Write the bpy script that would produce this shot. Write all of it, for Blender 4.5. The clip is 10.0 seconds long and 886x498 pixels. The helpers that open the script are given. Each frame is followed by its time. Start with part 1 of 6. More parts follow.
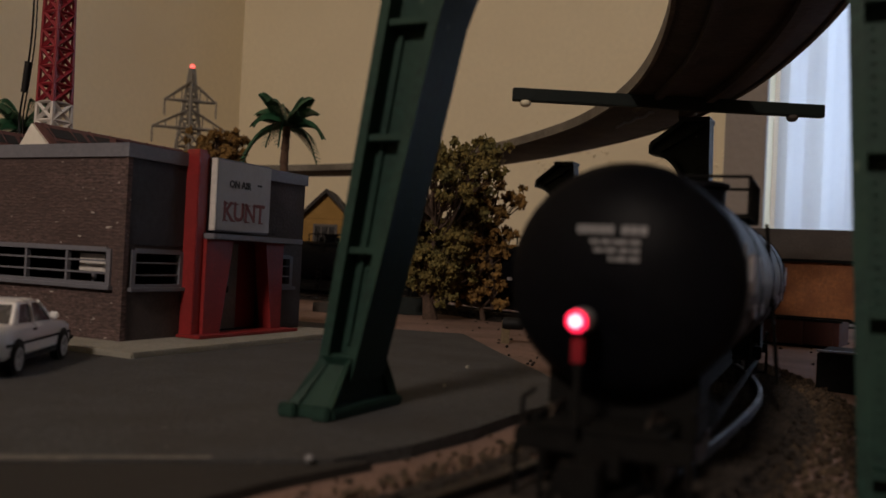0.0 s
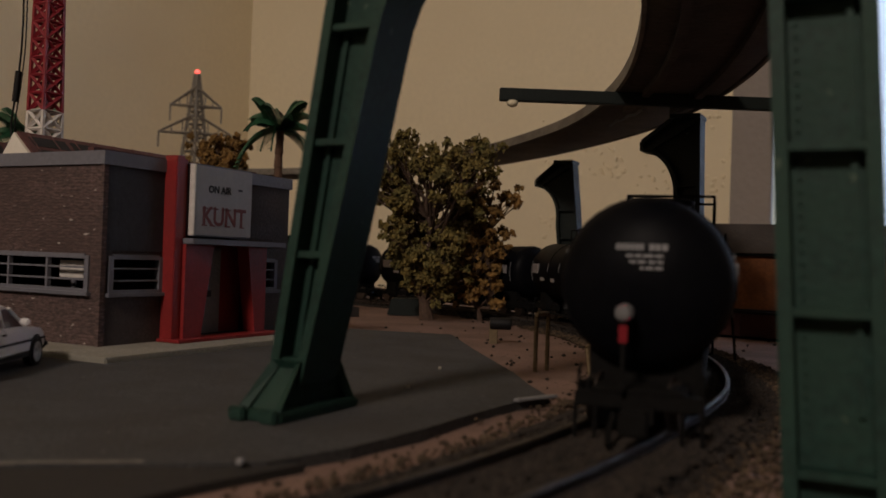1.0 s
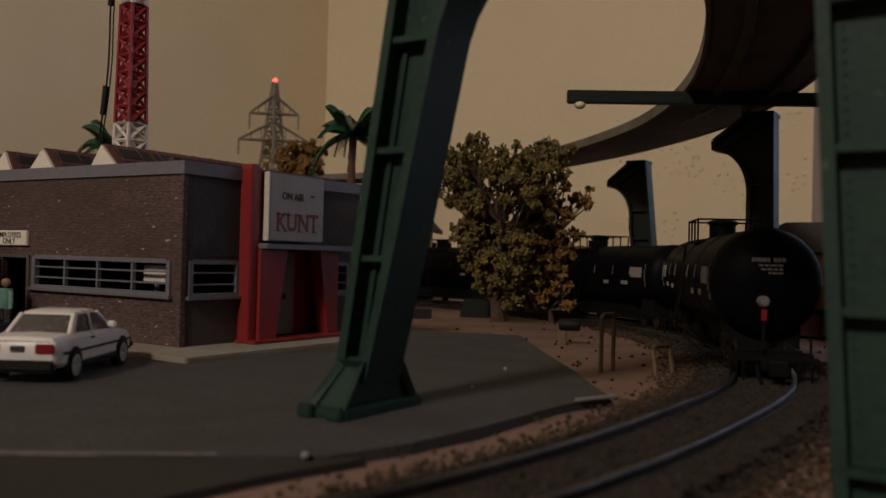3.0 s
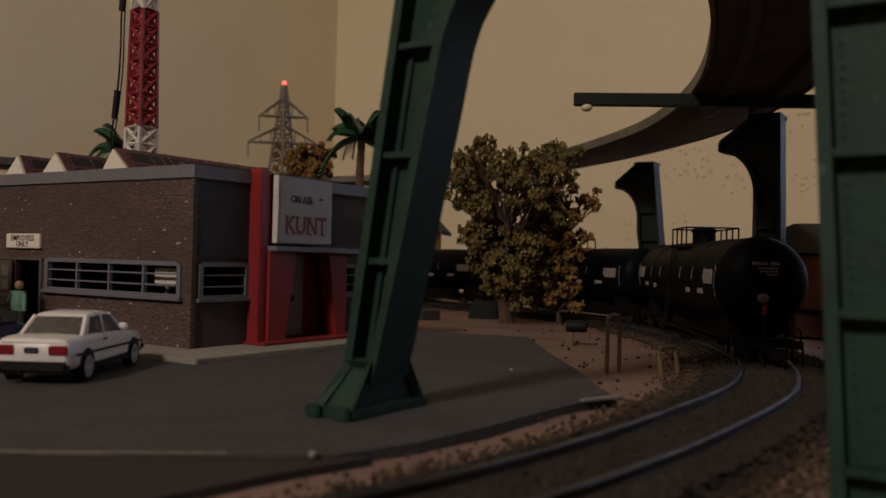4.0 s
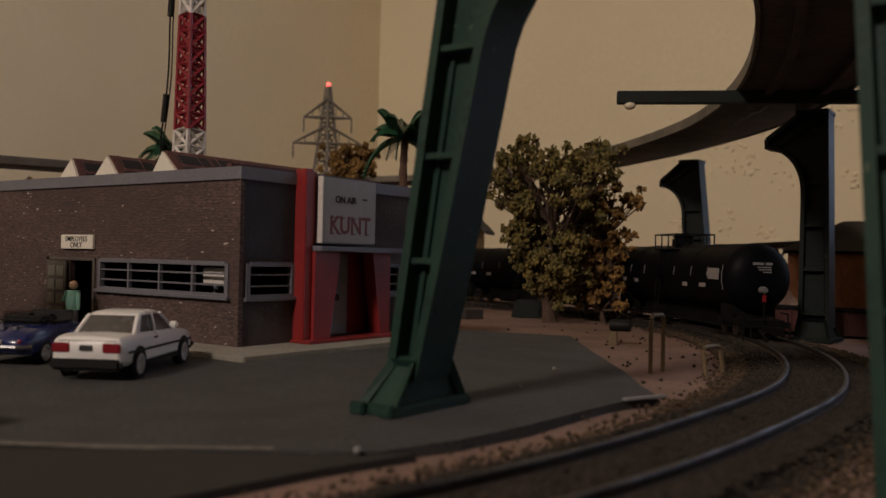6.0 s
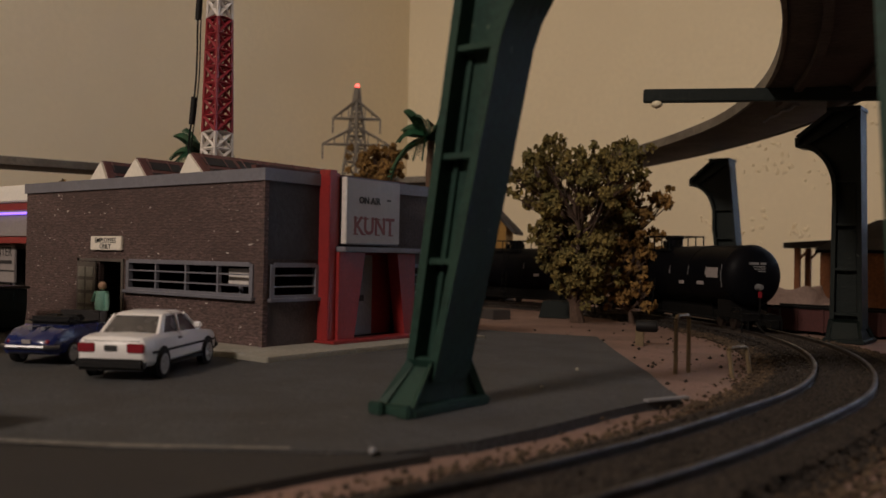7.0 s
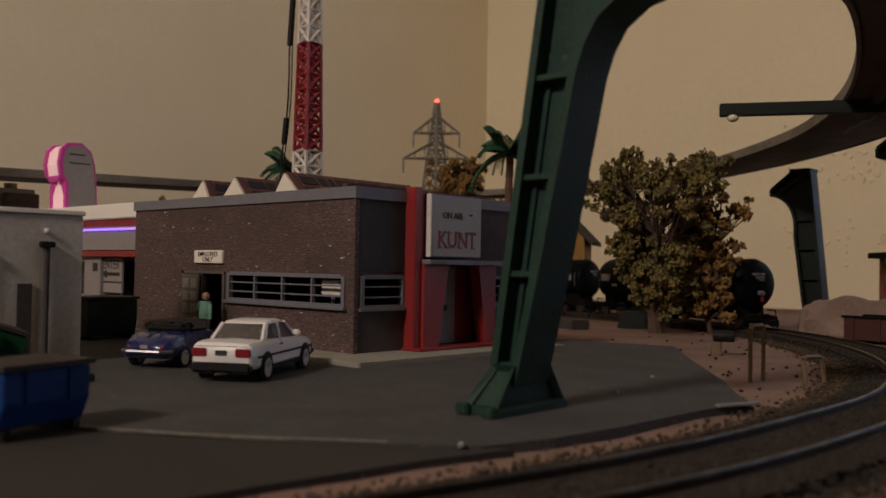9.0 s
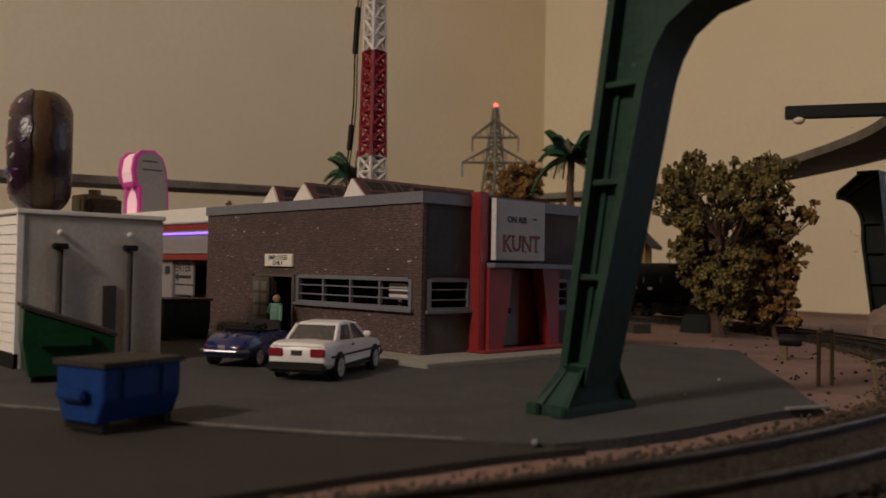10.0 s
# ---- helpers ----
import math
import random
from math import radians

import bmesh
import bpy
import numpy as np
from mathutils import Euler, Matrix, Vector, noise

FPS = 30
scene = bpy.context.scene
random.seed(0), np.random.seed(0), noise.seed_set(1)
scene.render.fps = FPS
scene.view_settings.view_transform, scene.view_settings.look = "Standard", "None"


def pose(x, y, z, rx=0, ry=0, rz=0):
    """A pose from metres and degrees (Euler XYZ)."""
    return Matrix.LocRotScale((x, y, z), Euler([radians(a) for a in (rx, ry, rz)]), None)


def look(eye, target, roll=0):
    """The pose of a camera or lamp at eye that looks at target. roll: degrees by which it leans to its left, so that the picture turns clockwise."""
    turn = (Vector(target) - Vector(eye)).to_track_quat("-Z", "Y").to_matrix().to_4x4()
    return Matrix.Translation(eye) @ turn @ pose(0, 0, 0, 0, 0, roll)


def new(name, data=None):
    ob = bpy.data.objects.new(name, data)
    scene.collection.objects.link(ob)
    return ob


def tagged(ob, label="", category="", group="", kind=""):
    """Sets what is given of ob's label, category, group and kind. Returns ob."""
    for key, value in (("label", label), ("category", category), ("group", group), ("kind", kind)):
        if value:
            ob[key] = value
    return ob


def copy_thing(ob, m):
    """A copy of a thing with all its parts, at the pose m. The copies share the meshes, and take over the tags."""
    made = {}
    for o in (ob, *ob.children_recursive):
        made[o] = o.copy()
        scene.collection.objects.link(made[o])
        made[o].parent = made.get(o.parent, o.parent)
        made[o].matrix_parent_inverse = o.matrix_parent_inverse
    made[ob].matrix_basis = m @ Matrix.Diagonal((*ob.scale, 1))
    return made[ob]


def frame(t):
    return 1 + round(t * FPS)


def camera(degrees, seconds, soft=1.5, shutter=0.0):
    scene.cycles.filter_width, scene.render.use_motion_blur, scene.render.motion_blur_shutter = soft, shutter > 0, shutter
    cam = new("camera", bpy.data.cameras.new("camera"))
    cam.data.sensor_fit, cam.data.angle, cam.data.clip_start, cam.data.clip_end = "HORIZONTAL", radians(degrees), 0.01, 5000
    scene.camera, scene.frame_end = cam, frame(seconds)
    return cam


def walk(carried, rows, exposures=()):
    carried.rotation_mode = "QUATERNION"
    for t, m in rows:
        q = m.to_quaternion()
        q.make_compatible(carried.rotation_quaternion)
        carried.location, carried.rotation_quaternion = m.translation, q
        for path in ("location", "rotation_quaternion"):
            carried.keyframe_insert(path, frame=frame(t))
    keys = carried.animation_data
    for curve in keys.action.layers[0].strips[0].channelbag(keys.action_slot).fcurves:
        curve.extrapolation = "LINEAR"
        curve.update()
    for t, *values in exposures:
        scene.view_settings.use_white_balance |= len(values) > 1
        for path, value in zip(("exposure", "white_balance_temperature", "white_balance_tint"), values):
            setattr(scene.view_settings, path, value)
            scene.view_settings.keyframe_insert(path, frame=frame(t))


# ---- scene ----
cam = camera(53.4, 10.0, soft=1.5, shutter=0.4)
# a small sensor close to the layout: sharp at the station, soft on the near pier and track
cam.data.dof.use_dof, cam.data.dof.focus_distance, cam.data.dof.aperture_fstop = True, 0.38, 24.0
# U: metres per plan unit (the layout is to a scale of 1:87, with 16.5 mm track)
U = 0.0142
METRES, EYE, TILT, LEAN, TURN = 6.08, 2.4, -0.9, 0.0, 25.8
ROWS = [
    (0.0, 0.0, 0.0, 0.0, -0.08, 1.63, -2.79),
    (0.3, 0.0794, 0.022, 0.0024, 0.55, 1.533, -2.62),
    (0.5, 0.0848, 0.0225, 0.0049, 0.56, 1.46, -2.32),
    (0.7, 0.1455, 0.0083, 0.0098, 0.7596, 1.5572, -2.1642),
    (1.0, 0.1692, -0.0102, 0.0127, 1.19, 1.57, -1.98),
    (1.5, 0.1377, -0.0205, 0.0094, 2.47, 1.55, -1.94),
    (2.0, 0.1924, -0.0399, 0.014, 3.96, 1.5, -1.73),
    (2.5, 0.2177, -0.0582, 0.016, 5.44, 1.47, -1.62),
    (4.0, 0.2326, -0.1073, 0.0191, 6.85, 1.6, -1.5),
    (4.5, 0.2626, -0.0957, 0.0209, 7.51, 1.55, -1.4),
    (5.0, 0.2535, -0.1141, 0.0204, 8.26, 1.56, -1.4),
    (5.5, 0.2351, -0.1387, 0.0198, 8.94, 1.57, -1.4),
    (7.0, 0.2728, -0.1219, 0.0206, 11.74, 1.45, -1.29),
    (7.5, 0.2921, -0.2176, 0.0241, 13.16, 1.76, -1.14),
    (8.0, 0.3754, -0.2666, 0.0295, 14.53, 2.06, -0.89),
    (8.5, 0.4367, -0.3056, 0.0343, 15.45, 2.19, -0.77),
    (8.7, 0.3729, -0.3055, 0.0322, 16.2448, 2.0161, -1.0237),
    (9.0, 0.3071, -0.3205, 0.0239, 16.82, 2.03, -1.24),
    (9.5, 0.3023, -0.3597, 0.0236, 18.44, 2.08, -1.31),
    (10.0, 0.2875, -0.4036, 0.0206, 20.43, 2.18, -1.36),
]
M = METRES * U
walk(cam, [(t, pose(0, 0, EYE * U, TILT, LEAN, TURN) @ pose(M * x, M * y, M * z, 90 + pitch, roll, yaw)) for t, x, y, z, yaw, pitch, roll in ROWS],
     exposures=[(0.0, -0.24), (1.5, -0.20), (5.5, -0.07), (7.5, 0.18), (8.5, 0.04), (10.0, 0.10)])

# ---- light: one warm room lamp behind the layout, dull daylight at the window ----
world = bpy.data.worlds.new("room")
scene.world = world
world.use_nodes = True
world.node_tree.nodes["Background"].inputs[0].default_value = (0.55, 0.65, 0.9, 1)
world.node_tree.nodes["Background"].inputs[1].default_value = 0.05


def area_lamp(name, eye, target, size, power, colour, size_y=None):
    data = bpy.data.lights.new(name, "AREA")
    data.energy, data.color, data.size = power, colour, size
    if size_y:
        data.shape, data.size_y = "RECTANGLE", size_y
    ob = new(name, data)
    ob.matrix_world = look([c * U for c in eye], [c * U for c in target])
    return ob


area_lamp("ceiling_lamp", (1, -98, 74), (-18, 24, 6), 0.22, 17.5, (1.0, 0.83, 0.71))
area_lamp("window_light", (9, 82, 25), (0, 20, 2), 0.42, 0.19, (0.62, 0.75, 1.0), 0.5)


# ---- mesh helpers, in plan units ----
def thing(name, label, category, x=0, y=0, z=0, rz=0, group="", kind=""):
    ob = new(name)
    ob.empty_display_size = 0.01
    ob.matrix_world = pose(x * U, y * U, z * U, 0, 0, rz)
    return tagged(ob, label, category, group, kind)


def part(name, bm, material, parent=None, label="", smooth=False, at=None):
    """Links a bmesh in plan units as one mesh, under a thing or a part."""
    me = bpy.data.meshes.new(name)
    bmesh.ops.scale(bm, vec=(U, U, U), verts=bm.verts)
    bmesh.ops.recalc_face_normals(bm, faces=bm.faces)
    bm.to_mesh(me)
    bm.free()
    me.materials.append(material)
    if smooth:
        for p in me.polygons:
            p.use_smooth = True
        me.set_sharp_from_angle(angle=radians(38))
    ob = new(name, me)
    ob.parent = parent
    if at is not None:
        ob.matrix_basis = pose(at[0] * U, at[1] * U, at[2] * U, *at[3:])
    if label:
        ob["label"] = label
    return ob


def again(name, me, parent, at, label=""):
    """One more piece on the same mesh."""
    ob = new(name, me)
    ob.parent = parent
    ob.matrix_basis = pose(at[0] * U, at[1] * U, at[2] * U, *at[3:])
    if label:
        ob["label"] = label
    return ob


def box(bm, x0, y0, z0, x1, y1, z1, bevel=0.0):
    v = [bm.verts.new(p) for p in ((x0, y0, z0), (x1, y0, z0), (x1, y1, z0), (x0, y1, z0), (x0, y0, z1), (x1, y0, z1), (x1, y1, z1), (x0, y1, z1))]
    fs = [bm.faces.new([v[i] for i in q]) for q in ((3, 2, 1, 0), (4, 5, 6, 7), (0, 1, 5, 4), (1, 2, 6, 5), (2, 3, 7, 6), (3, 0, 4, 7))]
    if bevel:
        es = {e for f in fs for e in f.edges}
        bmesh.ops.bevel(bm, geom=list(es), offset=bevel, segments=2, affect="EDGES")
    return bm


def boxes(*rows, bevel=0.0):
    bm = bmesh.new()
    for r in rows:
        box(bm, *r, bevel=bevel)
    return bm


def tube(bm, a, b, ra, rb=None, n=8, caps=True):
    """A tapered rod from a to b."""
    a, b = Vector(a), Vector(b)
    rb = ra if rb is None else rb
    q = (b - a).to_track_quat("Z", "Y")
    ring = [[bm.verts.new(p + q @ Vector((r * math.cos(2 * math.pi * i / n), r * math.sin(2 * math.pi * i / n), 0))) for i in range(n)] for p, r in ((a, ra), (b, rb))]
    for i in range(n):
        bm.faces.new((ring[0][i], ring[0][(i + 1) % n], ring[1][(i + 1) % n], ring[1][i]))
    if caps:
        bm.faces.new(ring[0][::-1])
        bm.faces.new(ring[1])
    return bm


def rods(rows, r, n=6):
    bm = bmesh.new()
    for a, b in rows:
        tube(bm, a, b, r, n=n)
    return bm


def prism(bm, pts, axis, lo, hi):
    """A flat outline, pulled from lo to hi along an axis."""
    def at(p, d):
        return {"x": (d, p[0], p[1]), "y": (p[0], d, p[1]), "z": (p[0], p[1], d)}[axis]
    low, high = [bm.verts.new(at(p, lo)) for p in pts], [bm.verts.new(at(p, hi)) for p in pts]
    n = len(pts)
    for i in range(n):
        bm.faces.new((low[i], low[(i + 1) % n], high[(i + 1) % n], high[i]))
    bm.faces.new(low[::-1])
    bm.faces.new(high)
    return bm


def turned(bm, profile, n=32, axis="x"):
    """A solid of revolution from (along, radius) pairs."""
    rings = []
    for s, r in profile:
        if r < 1e-5:
            rings.append([bm.verts.new((s, 0, 0) if axis == "x" else (0, 0, s))])
        else:
            rings.append([bm.verts.new((s, r * math.cos(2 * math.pi * i / n), r * math.sin(2 * math.pi * i / n)) if axis == "x" else
                                       (r * math.cos(2 * math.pi * i / n), r * math.sin(2 * math.pi * i / n), s)) for i in range(n)])
    for a, b in zip(rings, rings[1:]):
        for i in range(n):
            j = (i + 1) % n
            if len(a) == 1:
                bm.faces.new((a[0], b[i], b[j]))
            elif len(b) == 1:
                bm.faces.new((a[i], a[j], b[0]))
            else:
                bm.faces.new((a[i], a[j], b[j], b[i]))
    return bm


def sweep(bm, section, path):
    """A closed section (side, up) drawn along a path of points; side is to the right of the way."""
    rings = []
    for i, p in enumerate(path):
        d = Vector(path[min(i + 1, len(path) - 1)]) - Vector(path[max(i - 1, 0)])
        side = Vector((d.y, -d.x, 0)).normalized()
        rings.append([bm.verts.new(Vector(p) + side * s + Vector((0, 0, u))) for s, u in section])
    n = len(section)
    for a, b in zip(rings, rings[1:]):
        for i in range(n):
            bm.faces.new((a[i], a[(i + 1) % n], b[(i + 1) % n], b[i]))
    bm.faces.new(rings[0])
    bm.faces.new(rings[-1][::-1])
    return bm


def spline(pts, steps=8):
    out = []
    for i in range(len(pts) - 1):
        p = [Vector(pts[max(min(i + k, len(pts) - 1), 0)]) for k in (-1, 0, 1, 2)]
        for s in range(steps):
            t = s / steps
            out.append(0.5 * (2 * p[1] + (p[2] - p[0]) * t + (2 * p[0] - 5 * p[1] + 4 * p[2] - p[3]) * t * t + (3 * p[1] - p[0] - 3 * p[2] + p[3]) * t ** 3))
    return out + [Vector(pts[-1])]


def ground_z(y):
    return -0.010 * max(0.0, y - 14)


# ---- materials ----
def material(name, colour, rough=0.6, metal=0.0, var=0.2, grain=0.08, big=1.5, bump=0.3, second=None, random_mix=0.0, coat=0.0, stretch=(1, 1, 1), spots=None):
    """colour, varied at two scales (grain and big, in plan units), with fine relief. second: the colour of the large stains. spots: (colour, size, share)."""
    m = bpy.data.materials.new(name)
    m.use_nodes = True
    nt = m.node_tree
    bsdf = nt.nodes["Principled BSDF"]
    coords = nt.nodes.new("ShaderNodeTexCoord")
    mapping = nt.nodes.new("ShaderNodeMapping")
    mapping.inputs["Scale"].default_value = stretch
    nt.links.new(coords.outputs["Object"], mapping.inputs[0])

    def noise_at(size, detail):
        n = nt.nodes.new("ShaderNodeTexNoise")
        n.inputs["Scale"].default_value, n.inputs["Detail"].default_value = 1 / (size * U), detail
        nt.links.new(mapping.outputs[0], n.inputs["Vector"])
        return n.outputs[0]

    def mixed(fac, a, b):
        x = nt.nodes.new("ShaderNodeMix")
        x.data_type = "RGBA"
        for sock, v in ((x.inputs["Factor"], fac), (x.inputs["A"], a), (x.inputs["B"], b)):
            if isinstance(v, (tuple, float)):
                sock.default_value = v
            else:
                nt.links.new(v, sock)
        return x.outputs["Result"]

    def ramp(fac, lo, hi):
        r = nt.nodes.new("ShaderNodeMapRange")
        r.inputs["From Min"].default_value, r.inputs["From Max"].default_value = lo, hi
        nt.links.new(fac, r.inputs["Value"])
        return r.outputs[0]

    small, large = noise_at(grain, 4.0), noise_at(big, 3.0)
    dark, light = tuple(c * (1 - var) for c in colour) + (1,), tuple(min(1, c * (1 + var)) for c in colour) + (1,)
    base = mixed(ramp(small, 0.3, 0.7), dark, light)
    stain = tuple(second or [c * (1 - 0.6 * var) for c in colour]) + (1,)
    base = mixed(ramp(large, 0.42, 0.72), base, stain)
    if spots:
        base = mixed(ramp(noise_at(spots[1], 1.0), 1 - spots[2], 1 - spots[2] + 0.03), base, tuple(spots[0]) + (1,))
    if random_mix:
        info = nt.nodes.new("ShaderNodeObjectInfo")
        geo = nt.nodes.new("ShaderNodeNewGeometry")
        add = nt.nodes.new("ShaderNodeMath")
        add.operation = "ADD"
        nt.links.new(info.outputs["Random"], add.inputs[0])
        nt.links.new(geo.outputs["Random Per Island"], add.inputs[1])
        fr = nt.nodes.new("ShaderNodeMath")
        fr.operation = "FRACT"
        nt.links.new(add.outputs[0], fr.inputs[0])
        hsv = nt.nodes.new("ShaderNodeHueSaturation")
        nt.links.new(base, hsv.inputs["Color"])
        val = nt.nodes.new("ShaderNodeMapRange")
        val.inputs["To Min"].default_value, val.inputs["To Max"].default_value = 1 - random_mix, 1 + random_mix
        nt.links.new(fr.outputs[0], val.inputs["Value"])
        nt.links.new(val.outputs[0], hsv.inputs["Value"])
        base = hsv.outputs[0]
    nt.links.new(base, bsdf.inputs["Base Color"])
    rr = nt.nodes.new("ShaderNodeMapRange")
    rr.inputs["To Min"].default_value, rr.inputs["To Max"].default_value = max(0.03, rough - 0.12), min(1, rough + 0.12)
    nt.links.new(large, rr.inputs["Value"])
    nt.links.new(rr.outputs[0], bsdf.inputs["Roughness"])
    bsdf.inputs["Metallic"].default_value = metal
    bsdf.inputs["Coat Weight"].default_value = coat
    if bump:
        b = nt.nodes.new("ShaderNodeBump")
        b.inputs["Strength"].default_value, b.inputs["Distance"].default_value = bump, grain * U * 0.5
        nt.links.new(small, b.inputs["Height"])
        nt.links.new(b.outputs[0], bsdf.inputs["Normal"])
    return m


def glowing(name, colour, strength):
    m = bpy.data.materials.new(name)
    m.use_nodes = True
    b = m.node_tree.nodes["Principled BSDF"]
    b.inputs["Base Color"].default_value = (*colour, 1)
    b.inputs["Emission Color"].default_value = (*colour, 1)
    b.inputs["Emission Strength"].default_value = strength
    return m


def clear_glass(name, tint=(0.8, 0.85, 0.85), rough=0.05):
    m = bpy.data.materials.new(name)
    m.use_nodes = True
    b = m.node_tree.nodes["Principled BSDF"]
    b.inputs["Base Color"].default_value = (*tint, 1)
    b.inputs["Roughness"].default_value = rough
    b.inputs["Transmission Weight"].default_value = 1
    b.inputs["IOR"].default_value = 1.1
    return m


def brickwork(name, brick, mortar, width, height):
    m = material(name, brick, 0.85, var=0.5, grain=0.07, big=1.2, bump=0.9, stretch=(0.45, 0.45, 1.2), second=[c * 0.75 for c in brick], spots=((0.42, 0.38, 0.34), 0.085, 0.27))
    nt = m.node_tree
    bsdf = nt.nodes["Principled BSDF"]
    coords = nt.nodes.new("ShaderNodeTexCoord")
    sep, add, com = nt.nodes.new("ShaderNodeSeparateXYZ"), nt.nodes.new("ShaderNodeMath"), nt.nodes.new("ShaderNodeCombineXYZ")
    nt.links.new(coords.outputs["Object"], sep.inputs[0])
    nt.links.new(sep.outputs[0], add.inputs[0])
    nt.links.new(sep.outputs[1], add.inputs[1])
    nt.links.new(add.outputs[0], com.inputs[0])
    nt.links.new(sep.outputs[2], com.inputs[1])
    tex = nt.nodes.new("ShaderNodeTexBrick")
    tex.inputs["Scale"].default_value = 1
    tex.inputs["Brick Width"].default_value, tex.inputs["Row Height"].default_value, tex.inputs["Mortar Size"].default_value = width * U, height * U, height * U * 0.12
    tex.inputs["Color1"].default_value, tex.inputs["Color2"].default_value, tex.inputs["Mortar"].default_value = (1.15, 1.1, 1.1, 1), (0.8, 0.8, 0.8, 1), (*mortar, 1)
    nt.links.new(com.outputs[0], tex.inputs["Vector"])
    link = bsdf.inputs["Base Color"].links[0]
    x = nt.nodes.new("ShaderNodeMix")
    x.data_type, x.blend_type = "RGBA", "MULTIPLY"
    x.inputs["Factor"].default_value = 1
    nt.links.new(link.from_socket, x.inputs["A"])
    nt.links.new(tex.outputs["Color"], x.inputs["B"])
    nt.links.new(x.outputs["Result"], bsdf.inputs["Base Color"])
    return m


SAND = material("sand", (0.22, 0.135, 0.105), 0.95, var=0.25, grain=0.07, big=2.2, bump=0.6, second=(0.155, 0.095, 0.072), spots=((0.08, 0.055, 0.04), 0.24, 0.30))
ASPHALT = material("asphalt_sheet", (0.047, 0.0475, 0.049), 0.95, var=0.4, grain=0.07, big=1.3, bump=0.7, second=(0.040, 0.037, 0.036), spots=((0.13, 0.12, 0.11), 0.16, 0.24))
ROADSHEET = material("dark_road_sheet", (0.021, 0.018, 0.016), 0.95, var=0.2, grain=0.05, big=3, bump=0.4)
BALLAST = material("ballast", (0.022, 0.016, 0.012), 0.95, var=0.4, grain=0.08, big=0.8, bump=0.6, random_mix=0.6)
GRAVEL = material("gravel_bed", (0.016, 0.012, 0.010), 0.95, var=0.5, grain=0.07, big=1.0, bump=0.9, second=(0.030, 0.021, 0.015))
SLEEPER = material("sleeper_plastic", (0.030, 0.022, 0.017), 0.7, var=0.3, grain=0.05, big=0.8)
RAIL = material("rail_steel", (0.09, 0.087, 0.09), 0.40, metal=0.9, var=0.4, grain=0.06, big=0.6, second=(0.04, 0.03, 0.025))
RAILSIDE = material("rail_rust", (0.035, 0.024, 0.018), 0.8, var=0.3, grain=0.06, big=0.9)
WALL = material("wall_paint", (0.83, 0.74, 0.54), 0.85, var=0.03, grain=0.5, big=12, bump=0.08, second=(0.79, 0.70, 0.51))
# unseen walls and ceiling: tones chosen to limit the fill light, not known paint
SHADEWALL = material("low_bounce_wall", (0.30, 0.25, 0.20), 0.85, var=0.05, grain=0.5, big=10)
CEILING = material("bounce_tuned_ceiling", (0.52, 0.47, 0.40), 0.9, var=0.03, grain=0.5, big=10)
CARPET = material("floor_carpet", (0.20, 0.15, 0.11), 0.95, var=0.2, grain=0.3, big=6)
GREEN = material("green_enamel", (0.010, 0.034, 0.026), 0.62, var=0.3, grain=0.12, big=1.0, bump=0.14, second=(0.015, 0.043, 0.030), spots=((0.055, 0.085, 0.06), 0.3, 0.25))
# green taken near black in the colour, to hold down light on far piers
DIMGREEN = material("dimmed_green_enamel", (0.0045, 0.0090, 0.0080), 0.55, var=0.25, grain=0.1, big=1.0, bump=0.25, spots=((0.10, 0.11, 0.09), 0.2, 0.22))
for _g in (GREEN, DIMGREEN):
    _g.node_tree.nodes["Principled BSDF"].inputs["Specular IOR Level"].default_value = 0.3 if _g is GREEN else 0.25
DECK = material("weathered_deck", (0.060, 0.046, 0.036), 0.75, var=0.35, grain=0.2, big=2.0, bump=0.4, second=(0.035, 0.028, 0.024))
DECKSIDE = material("grey_deck_side", (0.18, 0.16, 0.13), 0.8, var=0.2, grain=0.2, big=3.0, bump=0.3, second=(0.085, 0.072, 0.06))
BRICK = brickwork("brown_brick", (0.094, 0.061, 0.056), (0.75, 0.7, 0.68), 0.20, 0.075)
# brick of the side turned from the lamp, its shade painted in
SHADEBRICK = material("shaded_brick_panel", (0.062, 0.048, 0.046), 0.8, var=0.25, grain=0.08, big=1.5, bump=0.4)
GREYTRIM = material("grey_trim_plastic", (0.145, 0.145, 0.17), 0.55, var=0.12, grain=0.1, big=0.8, bump=0.15)
SLAB = material("kerb_concrete", (0.26, 0.245, 0.205), 0.9, var=0.2, grain=0.08, big=1.0, bump=0.4)
ROOFTAR = material("roof_tar", (0.07, 0.06, 0.055), 0.9, var=0.2, grain=0.1, big=1.0)
ROOFRED = material("skylight_red_brown", (0.085, 0.028, 0.026), 0.7, var=0.25, grain=0.08, big=0.6)
CREAM = material("cream_plastic", (0.74, 0.69, 0.60), 0.6, var=0.08, grain=0.1, big=0.6, bump=0.1)
RED = material("red_plastic", (0.24, 0.020, 0.020), 0.45, var=0.15, grain=0.1, big=0.7, bump=0.1)
SIGNFACE = material("sign_silver_white", (0.31, 0.295, 0.29), 0.5, var=0.06, grain=0.15, big=0.8, bump=0.05)
INK = material("black_print", (0.02, 0.02, 0.022), 0.7, var=0.1)
INKRED = material("dull_red_print", (0.17, 0.06, 0.06), 0.7, var=0.1)
DARK = material("dark_interior", (0.012, 0.011, 0.012), 0.9, var=0.2)
DOORGREY = material("door_grey", (0.19, 0.18, 0.185), 0.5, var=0.12, grain=0.1, big=0.7)
BROWNDOOR = material("door_brown_grey", (0.10, 0.085, 0.075), 0.6, var=0.15)
